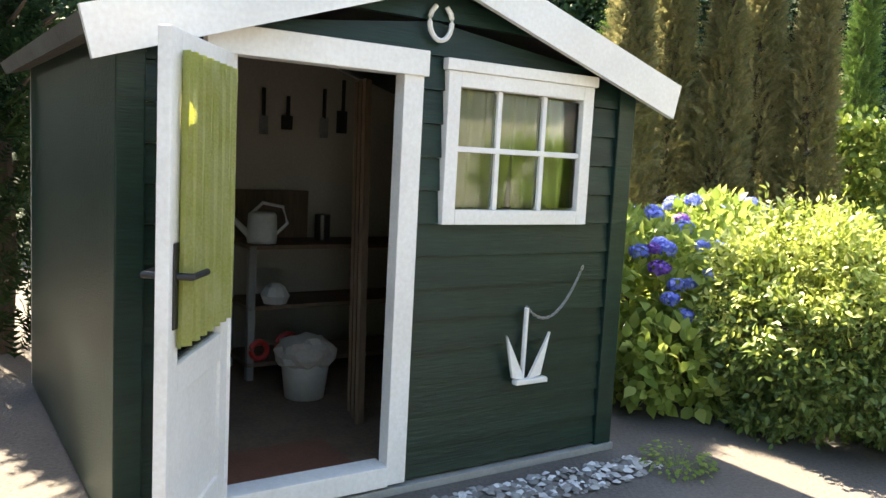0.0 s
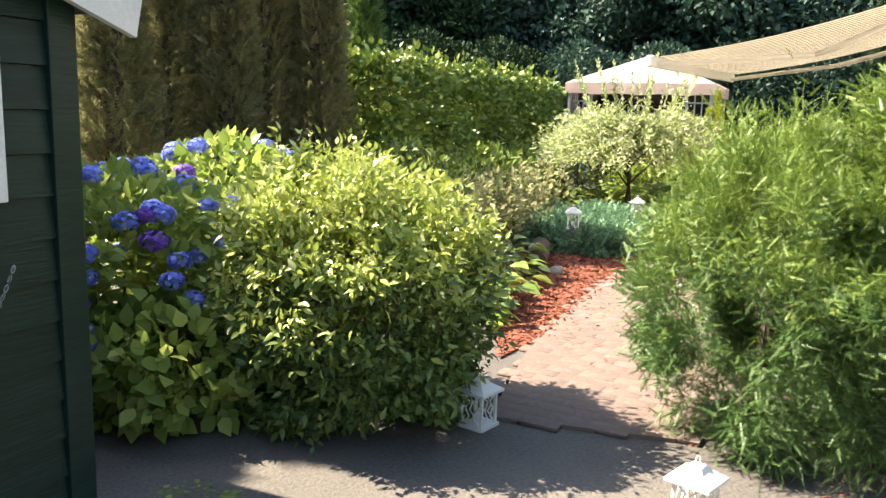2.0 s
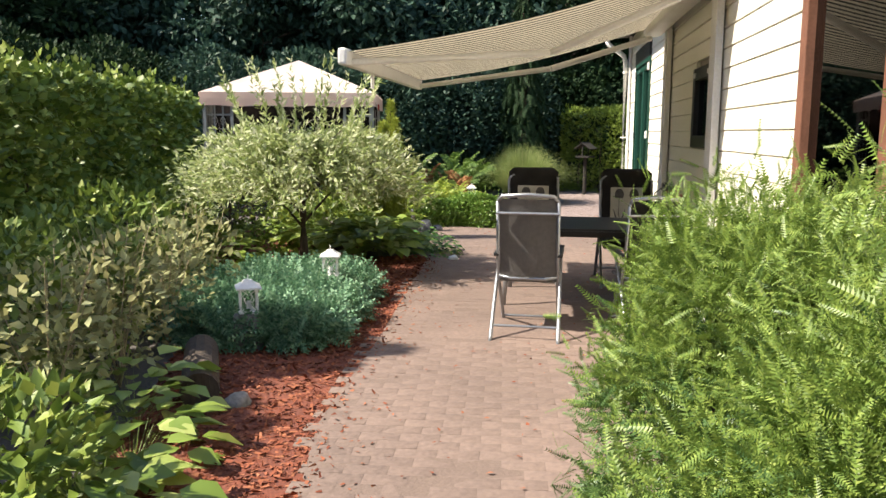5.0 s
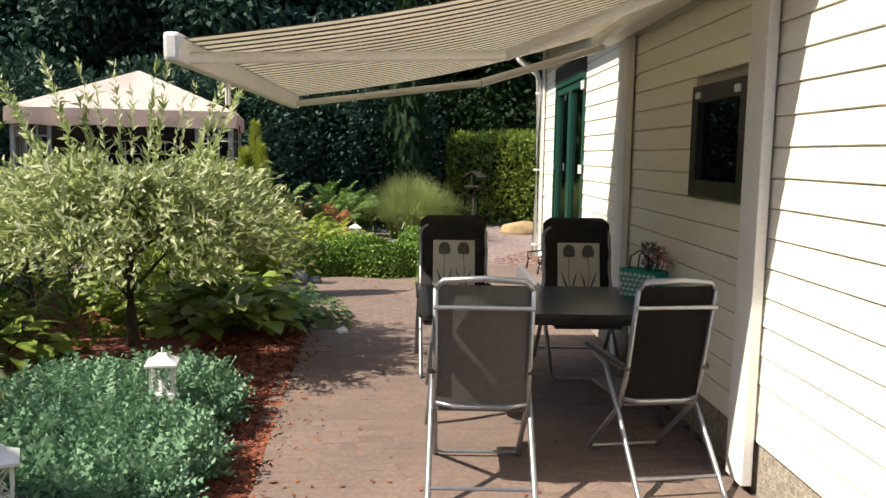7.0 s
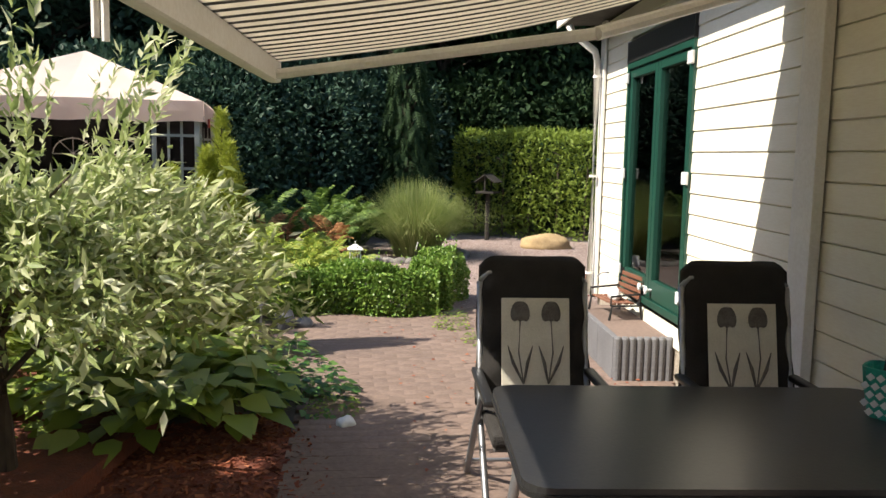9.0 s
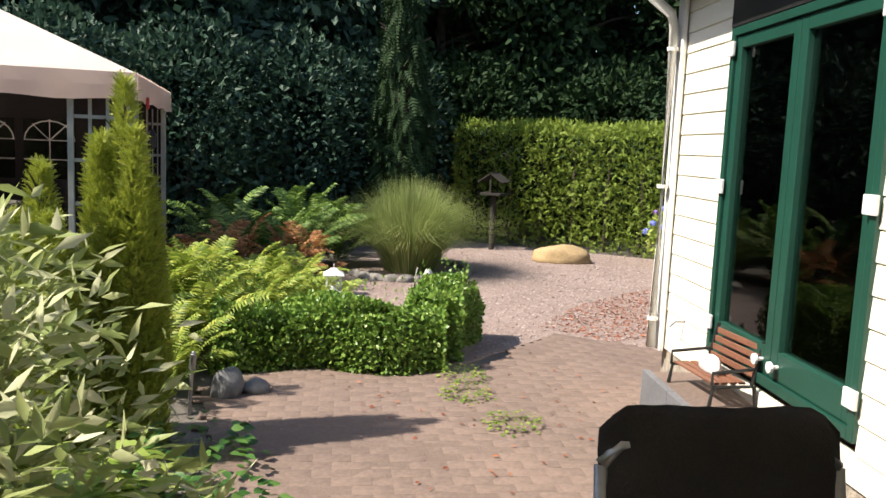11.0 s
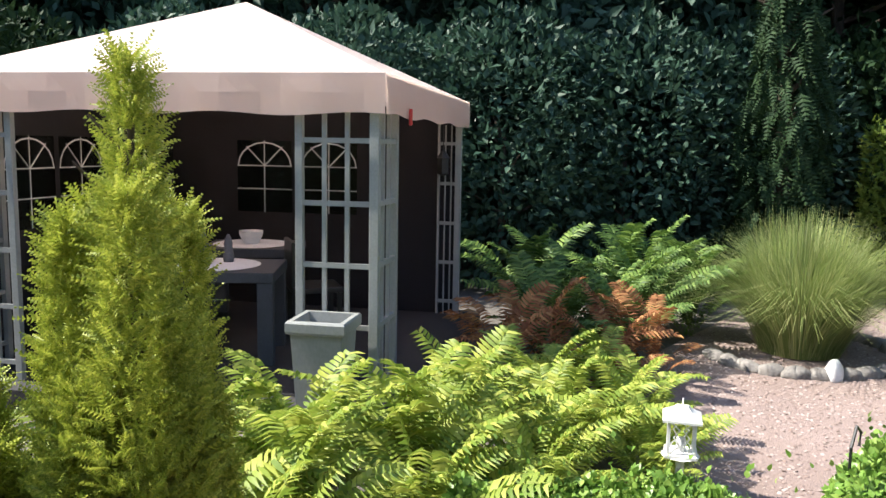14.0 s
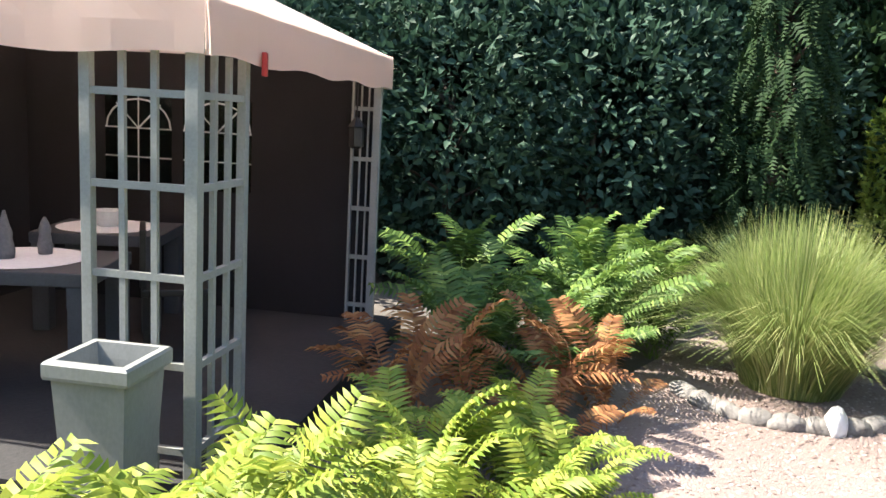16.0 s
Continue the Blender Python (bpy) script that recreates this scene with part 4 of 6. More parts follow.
# ---- shed ----
SHED = pose(0.9, 4.15, 0, 0, 0, 33.8)       # x along the front (the corner is x = 0), y into the shed
def shed():
    th = thing("shed", SHED, "dark green wooden garden shed with white trim", "shed")
    W, DEP, EAVE, RIDGE, MID = -2.45, 2.2, 1.86, 2.25, -1.18
    def top_at(x):
        return RIDGE - abs(x - MID) * (RIDGE - EAVE) / abs(MID) if x > MID else RIDGE - abs(x - MID) * (RIDGE - EAVE) / abs(W - MID)
    holes = [(-2.06, -1.34, .13, 1.84), (-1.10, -.32, 1.19, 1.84)]
    pitch = 0.142
    def plank(x0, x1, z0, z1):
        bm = bmesh.new()
        t0, t1 = min(z1, top_at(x0)), min(z1, top_at(x1))
        xs = [x0, x1] if not x0 < MID < x1 else [x0, MID, x1]
        loop = [(x0, z0), (x1, z0)] + [(x, min(z1, top_at(x))) for x in xs[::-1]]
        loop = [p for i, p in enumerate(loop) if i < 2 or p[1] > z0 + .002]
        if len(loop) < 3:
            return
        a = [bm.verts.new((x, -.022 if z < z0 + .01 else -.006, z)) for x, z in loop]
        b = [bm.verts.new((x, .02, z)) for x, z in loop]
        bm.faces.new(a)
        bm.faces.new(b[::-1])
        for k in range(len(a)):
            bm.faces.new((a[k], a[(k + 1) % len(a)], b[(k + 1) % len(a)], b[k]))
        part("plank", bm, M_SHED, th)
    i = 0
    while .05 + i * pitch < RIDGE - .02:
        z0, z1 = .05 + i * pitch, .05 + (i + 1) * pitch - .003
        x0, x1 = W + .05, -.05
        if z0 > EAVE:
            f = (RIDGE - z0) / (RIDGE - EAVE)
            x0, x1 = MID + (W - MID) * f, MID + (0 - MID) * f
        x = x0
        for a, b, h0, h1 in holes:
            if z0 < h1 - .02 and z1 > h0 + .02:
                plank(x, a, z0, z1)
                x = b
        plank(x, x1, z0, z1)
        i += 1
    part("corner_post", box(-.10, .012, -.035, .06, .03, EAVE, .006), M_SHED, th)
    part("corner_post", box(W - .01, W + .09, -.035, .06, .03, EAVE, .006), M_SHED, th)
    part("side_wall", box(-.03, 0, .062, DEP, .03, EAVE), M_SHED, th)
    part("side_wall", box(W, W + .03, .062, DEP, .03, EAVE), M_SHED, th)
    part("back_wall", box(W, 0, DEP + .002, DEP + .03, .03, EAVE + .1), M_INNER, th, "pale inner back wall")
    gb = bmesh.new()
    q = [(W + .02, EAVE + .09), (-.02, EAVE + .09), (-.3, top_at(-.3) - .01), (MID, RIDGE - .015), (W + .3, top_at(W + .3) - .01)]
    ga, gc = [gb.verts.new((x, DEP + .004, z)) for x, z in q], [gb.verts.new((x, DEP + .028, z)) for x, z in q]
    gb.faces.new(ga)
    gb.faces.new(gc[::-1])
    for k in range(5):
        gb.faces.new((ga[k], ga[(k + 1) % 5], gc[(k + 1) % 5], gc[k]))
    part("back_gable", gb, M_INNER, th)
    part("inner_lining", box(-.05, -.032, .07, DEP - .01, .1, EAVE - .02), M_INNER, th)
    part("shed_floor", box(W + .04, -.052, .03, DEP, .02, .1), M_WOOD, th, "dark worn plank floor")
    part("threshold", box(W - .02, .02, -.05, .025, .0, .035, .004), M_GREYPAINT, th, "pale concrete edge under the wall")
    for sgn, xe, ze in ((1, .22, EAVE - .05), (-1, W - .14, EAVE - .05)):
        bm = bmesh.new()
        q = [(MID, RIDGE + .06), (xe, ze + .06), (xe - sgn * .03, ze + .0), (MID, RIDGE + .0)]
        a = [bm.verts.new((x, -.10, z)) for x, z in q]
        b = [bm.verts.new((x, DEP + .15, z)) for x, z in q]
        bm.faces.new(a)
        bm.faces.new(b[::-1])
        for k in range(4):
            bm.faces.new((a[k], a[(k + 1) % 4], b[(k + 1) % 4], b[k]))
        part("roof", bm, M_ROOF, th)
        bm = bmesh.new()
        q = [(MID, RIDGE + .08), (xe, ze + .08), (xe - sgn * .04, ze - .085), (MID, RIDGE - .085)]
        a = [bm.verts.new((x, -.135, z)) for x, z in q]
        b = [bm.verts.new((x, -.105, z)) for x, z in q]
        bm.faces.new(a)
        bm.faces.new(b[::-1])
        for k in range(4):
            bm.faces.new((a[k], a[(k + 1) % 4], b[(k + 1) % 4], b[k]))
        part("bargeboard", bm, M_WHITE, th, "white painted bargeboard")
    # window
    pieces = []
    x0, x1, z0, z1 = -1.10, -.32, 1.183, 1.84
    w = .065
    for b in ((x0 - .03, x0 + w - .03, z0, z1), (x1 - w + .03, x1 + .03, z0, z1), (x0 + w - .03, x1 - w + .03, z0, z0 + w), (x0 + w - .03, x1 - w + .03, z1 - w, z1)):
        pieces.append(box(b[0], b[1], -.05, .02, b[2], b[3], .004))
    wf = part("window", box(x0 - .045, x1 + .045, -.06, -.02, z1 + .001, z1 + .05, .004), M_WHITE, th, "white six-pane window with green curtains")
    for b in pieces:
        part("frame_rail", b, M_WHITE, wf)
    for k in (1, 2):
        xx = x0 + (x1 - x0) * k / 3
        part("glazing_bar", box(xx - .012, xx + .012, -.035, .0, z0 + w, z1 - w, .003), M_WHITE, wf)
    part("glazing_bar", box(x0 + w - .03, x1 - w + .03, -.037, -.002, (z0 + z1) / 2 - .012, (z0 + z1) / 2 + .012, .003), M_WHITE, wf)
    for k in range(3):
        for j in range(2):
            xa, za = x0 + (x1 - x0) * k / 3, z0 + w + (z1 - z0 - 2 * w) * j / 2
            part("pane", box(max(xa + .013, x0 + w - .03), min(xa + (x1 - x0) / 3 - .013, x1 - w + .03), -.02, -.014, za + .013, za + (z1 - z0 - 2 * w) / 2 - .013), M_GLASS, wf).visible_shadow = False
    part("curtain", curtain_cloth(x0 + .0, x0 + .42, z0, z1, .05, 5, -.06), M_CURTAIN, wf, "lime green curtain")
    part("curtain", curtain_cloth(x1 - .36, x1, z0, z1, .055, 5, .0), M_CURTAIN, wf, "lime green curtain")
    # door frame and the open leaf
    fr = bmesh.new()
    add_box(fr, -1.345, -1.25, -.045, .03, .05, 1.86, .004)
    add_box(fr, -2.14, -2.045, -.045, .03, .05, 1.86, .004)
    add_box(fr, -2.16, -1.235, -.06, .03, 1.80, 1.905, .004)
    add_box(fr, -2.045, -1.345, -.06, .06, .05, .14, .004)
    part("door_frame", fr, M_WHITE, th, "white painted door frame")
    leaf = bmesh.new()
    L, T = .64, .042
    for b in ((0, .09, .14, 1.80), (L - .09, L, .14, 1.80), (.09, L - .09, 1.70, 1.80), (.09, L - .09, .14, .26), (.09, L - .09, .70, .80)):
        add_box(leaf, b[0], b[1], -T, 0, b[2], b[3], .005)
    DM = pose(-2.06, -.05, 0, 0, 0, -33.8 - 90.5)
    door = part("door", leaf, M_WHITE, th, "white half-glazed shed door standing open", m=DM)
    part("panel", box(.09, L - .09, -.028, -.012, .26, .70), M_WHITE, door)
    part("pane", box(.09, L - .09, -.022, -.016, .80, 1.70), M_GLASS, door).visible_shadow = False
    part("curtain", curtain_cloth(.08, L - .05, .86, 1.74, .022, 7), M_CURTAIN, door, "lime green curtain over the door glass")
    part("lock_plate", box(L - .065, L - .03, .0, .008, .92, 1.18, .003), M_BLACK, door)
    part("handle", tube([(L - .048, .004, 1.08), (L - .048, .055, 1.08), (L - .17, .06, 1.08)], .011, 8), M_BLACK, door, "black lever handle")
    part("handle", tube([(L - .048, -T - .004, 1.08), (L - .048, -T - .05, 1.08), (L - .17, -T - .055, 1.08)], .011, 8), M_BLACK, door, "black lever handle")
    return th


shed()


def shed_things():
    def put(name, bm, mat, label, cat, x, y, z, turn=0, group=""):
        return tagged(part(name, bm, mat, m=SHED @ pose(x, y, z, 0, 0, turn)), label, cat, group)
    # horseshoe and anchor on the front
    put("horseshoe", tube([(.055 * math.sin(a) * (1 if abs(a) < 2.2 else .9), 0, -.075 * math.cos(a)) for a in [-2.6 + .26 * k for k in range(21)]], .011, 6), M_WHITE, "white painted iron horseshoe nailed to the gable", "horseshoe", MIDX, -.04, 2.03)
    an = thing("anchor", SHED @ pose(-.62, -.04, .42), "white painted small boat anchor hung on the shed", "anchor")
    part("shank", tube([(0, 0, .03), (-.005, -.01, .37)], .012, 8), M_WHITE, an)
    for e in (-1, 1):
        bm = bmesh.new()
        q = [(e * .01, .03), (e * .085, .045), (e * .13, .25)]
        a = [bm.verts.new((x, -.035, z)) for x, z in q]
        b = [bm.verts.new((x, -.020, z)) for x, z in q]
        bm.faces.new(a)
        bm.faces.new(b[::-1])
        for k in range(3):
            bm.faces.new((a[k], a[(k + 1) % 3], b[(k + 1) % 3], b[k]))
        part("fluke", bm, M_WHITE, an)
    part("crown_plate", box(-.07, .12, -.05, -.012, .01, .034, .005), M_WHITE, an)
    ch = thing("chain", SHED @ pose(-.62, -.05, .79), "grey steel chain hung from the anchor", "chain")
    for i in range(24):
        t = i / 23
        x, z = .0 + .33 * t, .0 + .18 * t - .52 * t * (1 - t)
        x2, z2 = .33 * (t + .02), .18 * (t + .02) - .52 * (t + .02) * (1 - t - .02)
        ang = math.degrees(math.atan2(z2 - z, x2 - x))
        part("link", tube([(.013 * math.cos(a), .006 * math.sin(a), 0) for a in [k * .785 for k in range(9)]], .0025, 5), M_ALU, ch, m=pose(x, 0, z, 0, -ang, 0) @ pose(0, 0, 0, 90 * (i % 2)))
    # inside
    rk = thing("storage_rack", SHED @ pose(-.92, 1.75, .1), "dark metal storage rack with shelves", "rack")
    for x in (-.45, .8):
        for y in (-.18, .18):
            part("post", box(x - .02, x + .02, y - .02, y + .02, 0, .80), M_GREYPAINT, rk)
    for z in (.08, .42, .78):
        part("shelf", box(-.47, .82, -.2, .2, z, z + .025), M_WOOD, rk)
    wc = thing("watering_can", SHED @ pose(-1.27, 1.68, .906, 0, 0, 165), "white plastic watering can on the rack", "watering can")
    part("body", lathe([(.085, 0), (.09, .02), (.085, .17), (.07, .185)], 18), M_PLASTIC, wc, smooth=True)
    part("spout", tube([(.07, 0, .04), (.17, 0, .14), (.22, 0, .19)], [.022, .015, .02], 8), M_PLASTIC, wc)
    part("handle", tube([(-.08, 0, .05), (-.15, 0, .12), (-.12, 0, .22), (0, 0, .24), (.06, 0, .18)], .01, 8), M_PLASTIC, wc)
    put("hardboard_sheet", box(-.35, .35, -.01, .01, 0, .32), M_WOOD, "brown hardboard sheet against the wall", "board", -1.12, 2.15, .88)
    put("tin", lathe([(.05, 0), (.05, .16), (.045, .165)], 14), M_BLACK, "dark tin on the rack", "tin", -.82, 1.8, .906)
    bk = thing("bucket", SHED @ pose(-1.2, 1.15, .1), "white bucket covered with a crumpled cloth", "bucket")
    part("body", lathe([(.11, 0), (.135, .2), (.14, .21)], 20), M_PLASTIC, bk, smooth=True)
    bm = bmesh.new()
    bmesh.ops.create_icosphere(bm, subdivisions=3, radius=1)
    for v in bm.verts:
        k = 1 + .2 * noise.noise(v.co * 3) + .08 * noise.noise(v.co * 9)
        v.co = Vector((v.co.x * .165 * k, v.co.y * .165 * k, max(v.co.z, -.5) * .11 * k + .24))
    part("cloth", bm, M_INNER, bk, "crumpled off-white cloth")
    put("dog_shape", lathe([(.07, 0), (.09, .05), (.06, .1), (.03, .12)], 10), M_PLASTIC, "white odd-shaped plastic part hanging on the rack", "plastic part", -1.2, 1.62, .546)
    for i, (x, r) in enumerate(((-1.32, .05), (-1.14, .065))):
        tagged(part("hose_reel", tube([(r * math.cos(a), 0, r * math.sin(a)) for a in [k * .35 for k in range(19)]], .018, 6), M_RED, m=SHED @ pose(x, 1.55, .28 + .02 * i)), "red coiled hose on the rack", "hose")
    for i in range(3):
        tagged(part("leaning_plank", box(-.025, .025, -.01, .01, 0, 1.75, .003), M_WOOD, m=SHED @ pose(-1.14 + .03 * i, .6 + .1 * i, .1, -4, 3, 20)), "long timber plank leaning inside the shed", "plank", "planks in the shed")
    for i, (x, ln) in enumerate(((-1.1, .3), (-.93, .22), (-.67, .33), (-.53, .36), (-.36, .30))):
        tl = thing("hand_tool", SHED @ pose(x, 2.17, 1.56 + .04 * (i % 2)), "dark hand tool hanging on the wall", "tool", "tools on the shed wall")
        part("handle", tube([(0, -.02, ln), (0, -.02, ln * .4)], .014, 6), M_BLACK, tl)
        part("blade", box(-.045 if i % 2 else -.025, .03, -.03, -.012, 0, ln * .42, .004), M_BLACK if i % 2 else M_METAL, tl)
    put("doormat", box(-.3, .3, -.18, .18, .0, .015, .004), M_BROWNWOOD, "dark reddish doormat inside the door", "mat", -1.72, .28, .1)


MIDX = -1.18
shed_things()

# ---- gazebo ----
GZ = pose(14.49, 12.75, 0, 0, 0, 34.3)      # x along one eave, y along the other, from the corner by the ferns
def gazebo():
    th = thing("gazebo", GZ, "garden gazebo with beige cloth roof and grey trellis corners", "gazebo")
    S, EV, LOW, APEX = 3.2, 2.27, 2.02, 2.98
    bm = bmesh.new()
    n = 10
    # roof: four sagging faces
    def height(x, y):
        d = max(abs(x - S / 2), abs(y - S / 2)) / (S / 2)
        edge = min(abs(x - S / 2), abs(y - S / 2)) / (S / 2)
        return APEX - (APEX - EV) * d - .07 * math.sin(math.pi * d) * (1 - edge / max(d, .01))
    g = [[bm.verts.new((S * i / (2 * n), S * j / (2 * n), height(S * i / (2 * n), S * j / (2 * n)))) for j in range(2 * n + 1)] for i in range(2 * n + 1)]
    for i in range(2 * n):
        for j in range(2 * n):
            q = (g[i][j], g[i + 1][j], g[i + 1][j + 1], g[i][j + 1])
            if (i < n) == (j < n):
                bm.faces.new((q[0], q[1], q[2]))
                bm.faces.new((q[0], q[2], q[3]))
            else:
                bm.faces.new((q[0], q[1], q[3]))
                bm.faces.new((q[1], q[2], q[3]))
    bmesh.ops.solidify(bm, geom=bm.faces[:], thickness=0.003)
    canopy = part("canopy", bm, M_CANOPY, th, "sun-bleached beige cloth roof")
    for k in range(4):
        bm = bmesh.new()
        rows = []
        for i in range(25):
            x = -.014 + (S + .028) * i / 24
            rows.append([bm.verts.new((x, -.014 - (.006 + .006 * math.sin(i * 1.3)) * (z < EV - .05), z + (.012 * math.sin(i * .9) if z < EV - .2 else 0))) for z in (EV, EV - .12, LOW)])
        for a, b in zip(rows, rows[1:]):
            for j in range(2):
                bm.faces.new((a[j], b[j], b[j + 1], a[j + 1]))
        bmesh.ops.solidify(bm, geom=bm.faces[:], thickness=0.003)
        part("valance", bm, M_VALANCE, canopy, m=pose(S / 2, S / 2, 0, 0, 0, 90 * k) @ pose(-S / 2, -S / 2, 0))
    # trellis corners: two panels each
    for k in (0, 1, 3):
        c = thing("trellis_corner", pose(S / 2, S / 2, 0, 0, 0, 90 * k) @ pose(-S / 2 + .07, -S / 2 + .07, 0), "", "")
        c.parent = th
        for turn in ((0,) if k == 1 else (0, 90)):
            pm = pose(0, 0, 0, 0, 0, turn) @ Matrix.Diagonal((.4 if k == 1 else 1, 1, 1, 1))
            if turn == 0:
                part("post", box(-.03, .03, -.03, .03, .15, LOW + .1, .004), M_GREYPAINT, c)
            part("post", box(.47, .52, -.022, .022, .15, LOW + .1, .004), M_GREYPAINT, c, m=pm)
            for x in (.18, .33):
                part("slat", box(x - .014, x + .014, -.012, .012, .12, LOW + .02), M_GREYPAINT, c, m=pm)
            for i in range(5):
                z = .28 + i * .395
                part("slat", box(.0, .50, -.014, .014, z - .016, z + .016), M_GREYPAINT, c, m=pm)
    # dark side cloths on the two far sides, with arched windows of dimmed film
    for k in (1, 2, 3):
        if k == 3:
            continue
        pm = pose(S / 2, S / 2, 0, 0, 0, 90 * k) @ pose(-S / 2, -S / 2 + .05, 0)
        z0, z1 = 1.12, 1.86
        WX = (1.42, 2.12) if k == 1 else (1.62, 2.28)
        sc = part("side_cloth", box(.04, WX[0] - .3, -.003, .003, .152, LOW + .2), M_DARKCLOTH, th, "dark cloth side with arched windows of dimmed film", m=pm)
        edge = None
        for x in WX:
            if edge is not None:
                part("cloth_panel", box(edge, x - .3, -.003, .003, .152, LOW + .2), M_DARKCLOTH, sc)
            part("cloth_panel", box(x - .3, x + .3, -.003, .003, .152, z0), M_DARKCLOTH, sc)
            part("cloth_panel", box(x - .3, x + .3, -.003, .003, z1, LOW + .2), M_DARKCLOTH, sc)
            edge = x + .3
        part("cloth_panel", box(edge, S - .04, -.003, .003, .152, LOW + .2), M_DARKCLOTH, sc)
        for x in WX:
            part("film", box(x - .3, x + .3, -.002, .002, z0, z1), M_FILM, sc)
            for p, q in (((x, z0), (x, z1)), ((x - .3, 1.36), (x + .3, 1.36)), ((x - .3, 1.6), (x + .3, 1.6)), ((x, 1.6), (x - .2, z1 - .06)), ((x, 1.6), (x + .2, z1 - .06))):
                part("window_bar", tube([(p[0], -.006, p[1]), (q[0], -.006, q[1])], .011, 5), M_PLASTIC, sc)
            part("window_arch", tube([(x + .29 * math.cos(a), -.006, 1.6 + .24 * math.sin(a)) for a in [math.pi * j / 10 for j in range(11)]], .011, 5), M_PLASTIC, sc, "pale arched window bar")
    return th


gazebo()


def gz_put(name, bm, mat, label, cat, x, y, z=0.0, turn=0.0):
    return tagged(part(name, bm, mat, m=GZ @ pose(x, y, z, 0, 0, turn)), label, cat)


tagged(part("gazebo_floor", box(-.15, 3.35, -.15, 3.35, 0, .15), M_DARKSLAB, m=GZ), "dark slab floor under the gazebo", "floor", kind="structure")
for x, y, w in ((1.08, 1.66, .98), (2.42, 1.95, .9)):
    tb = thing("gazebo_table", GZ @ pose(x, y - .03, .15, 0, 0, -76), "dark grey chunky garden table in the gazebo", "table")
    part("tabletop", box(-w / 2, w / 2, -.38, .38, .64, .72, .01), M_DARKTABLE, tb)
    for sx in (-1, 1):
        for sy in (-1, 1):
            part("leg", box(sx * (w / 2 - .07) - .06, sx * (w / 2 - .07) + .06, sy * .31 - .06, sy * .31 + .06, 0, .64, .01), M_DARKTABLE, tb)
    gz_put("table_mat", lathe([(.34, 0), (.36, .004), (.34, .008)], 28), M_TABLECLOTH, "round white crochet mat on the table", "mat", x, y, .872)
for dx, dy, s in ((-.08, .05, 1.0), (.14, -.05, .8)):
    gn = thing("gnome_figure", GZ @ pose(1.08 + dx, 1.66 + dy, .880), "small dark and white garden figure", "figurine")
    part("body", lathe([(.05 * s, 0), (.055 * s, .05), (.04 * s, .12), (.045 * s, .15), (.03 * s, .19), (.008, .28 * s)], 12), M_SLATE, gn, smooth=True)
gz_put("white_bowl", lathe([(.07, 0), (.11, .08), (.115, .12), (.1, .12), (.06, .02)], 18), M_PLASTIC, "white bowl on the mat", "bowl", 2.42, 1.95, .880)
for x, y, t in ((1.95, 1.15, 30), (1.0, 2.65, 80)):
    c = thing("dark_chair", GZ @ pose(x, y, .15, 0, 0, t), "dark chair inside the gazebo", "chair", "chairs in the gazebo")
    part("seat", box(-.22, .22, -.22, .22, .40, .45, .01), M_BLACK, c)
    part("backrest", box(-.22, .22, .19, .23, .46, .85, .01), M_BLACK, c)
    for a in (-.19, .19):
        for b in (-.19, .19):
            part("leg", box(a - .02, a + .02, b - .02, b + .02, 0, .4), M_BLACK, c)
wcm = thing("hanging_lantern", GZ @ pose(3.0, .2, 1.55), "small dark hanging lantern by the gazebo corner", "lantern")
part("body", lathe([(.03, 0), (.06, .02), (.06, .16), (.07, .17), (.02, .24)], 6), M_BLACK, wcm)
part("chain", tube([(0, 0, .24), (0, 0, .5)], .006, 5), M_BLACK, wcm)
gz_put("red_clip", box(-.03, .03, -.012, .012, -.06, .05, .006), M_RED, "red plastic clip on the gazebo valance", "clip", .55, -.04, 2.03, 15)


def planter():
    th = thing("planter", pose(14.17, 12.92, 0, 0, 0, 35) @ Matrix.Diagonal((.84, .84, 1.43, 1)), "tall square grey plastic planter, empty", "planter")
    bm = bmesh.new()
    rings = [[bm.verts.new((r * a, r * b, z)) for a, b in ((-1, -1), (1, -1), (1, 1), (-1, 1))] for r, z in ((.14, 0), (.145, .01), (.19, .49), (.215, .495), (.22, .505), (.22, .54), (.21, .548), (.175, .548), (.165, .5), (.15, .36))]
    for a, b in zip(rings, rings[1:]):
        for i in range(4):
            bm.faces.new((a[i], a[(i + 1) % 4], b[(i + 1) % 4], b[i]))
    bm.faces.new(rings[0][::-1])
    bm.faces.new(rings[-1])
    part("pot", bm, M_GREYPLASTIC, th)
    part("soil", box(-.149, .149, -.149, .149, .33, .362), M_GRASSGROUND, th)


planter()

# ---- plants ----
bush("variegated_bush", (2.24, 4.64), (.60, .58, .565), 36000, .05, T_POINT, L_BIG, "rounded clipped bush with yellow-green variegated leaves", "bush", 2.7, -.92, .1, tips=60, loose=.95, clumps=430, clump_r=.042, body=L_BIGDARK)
for x, y, r, h, k in ((3.72, 3.38, .55, 1.36, 0), (4.66, 3.96, .45, 1.3, 1), (5.3, 3.9, .40, 1.12, 2), (4.0, 2.72, .56, 1.58, 3)):
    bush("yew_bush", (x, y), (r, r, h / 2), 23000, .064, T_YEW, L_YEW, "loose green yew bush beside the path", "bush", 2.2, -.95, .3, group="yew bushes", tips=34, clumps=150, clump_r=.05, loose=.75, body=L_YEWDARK)


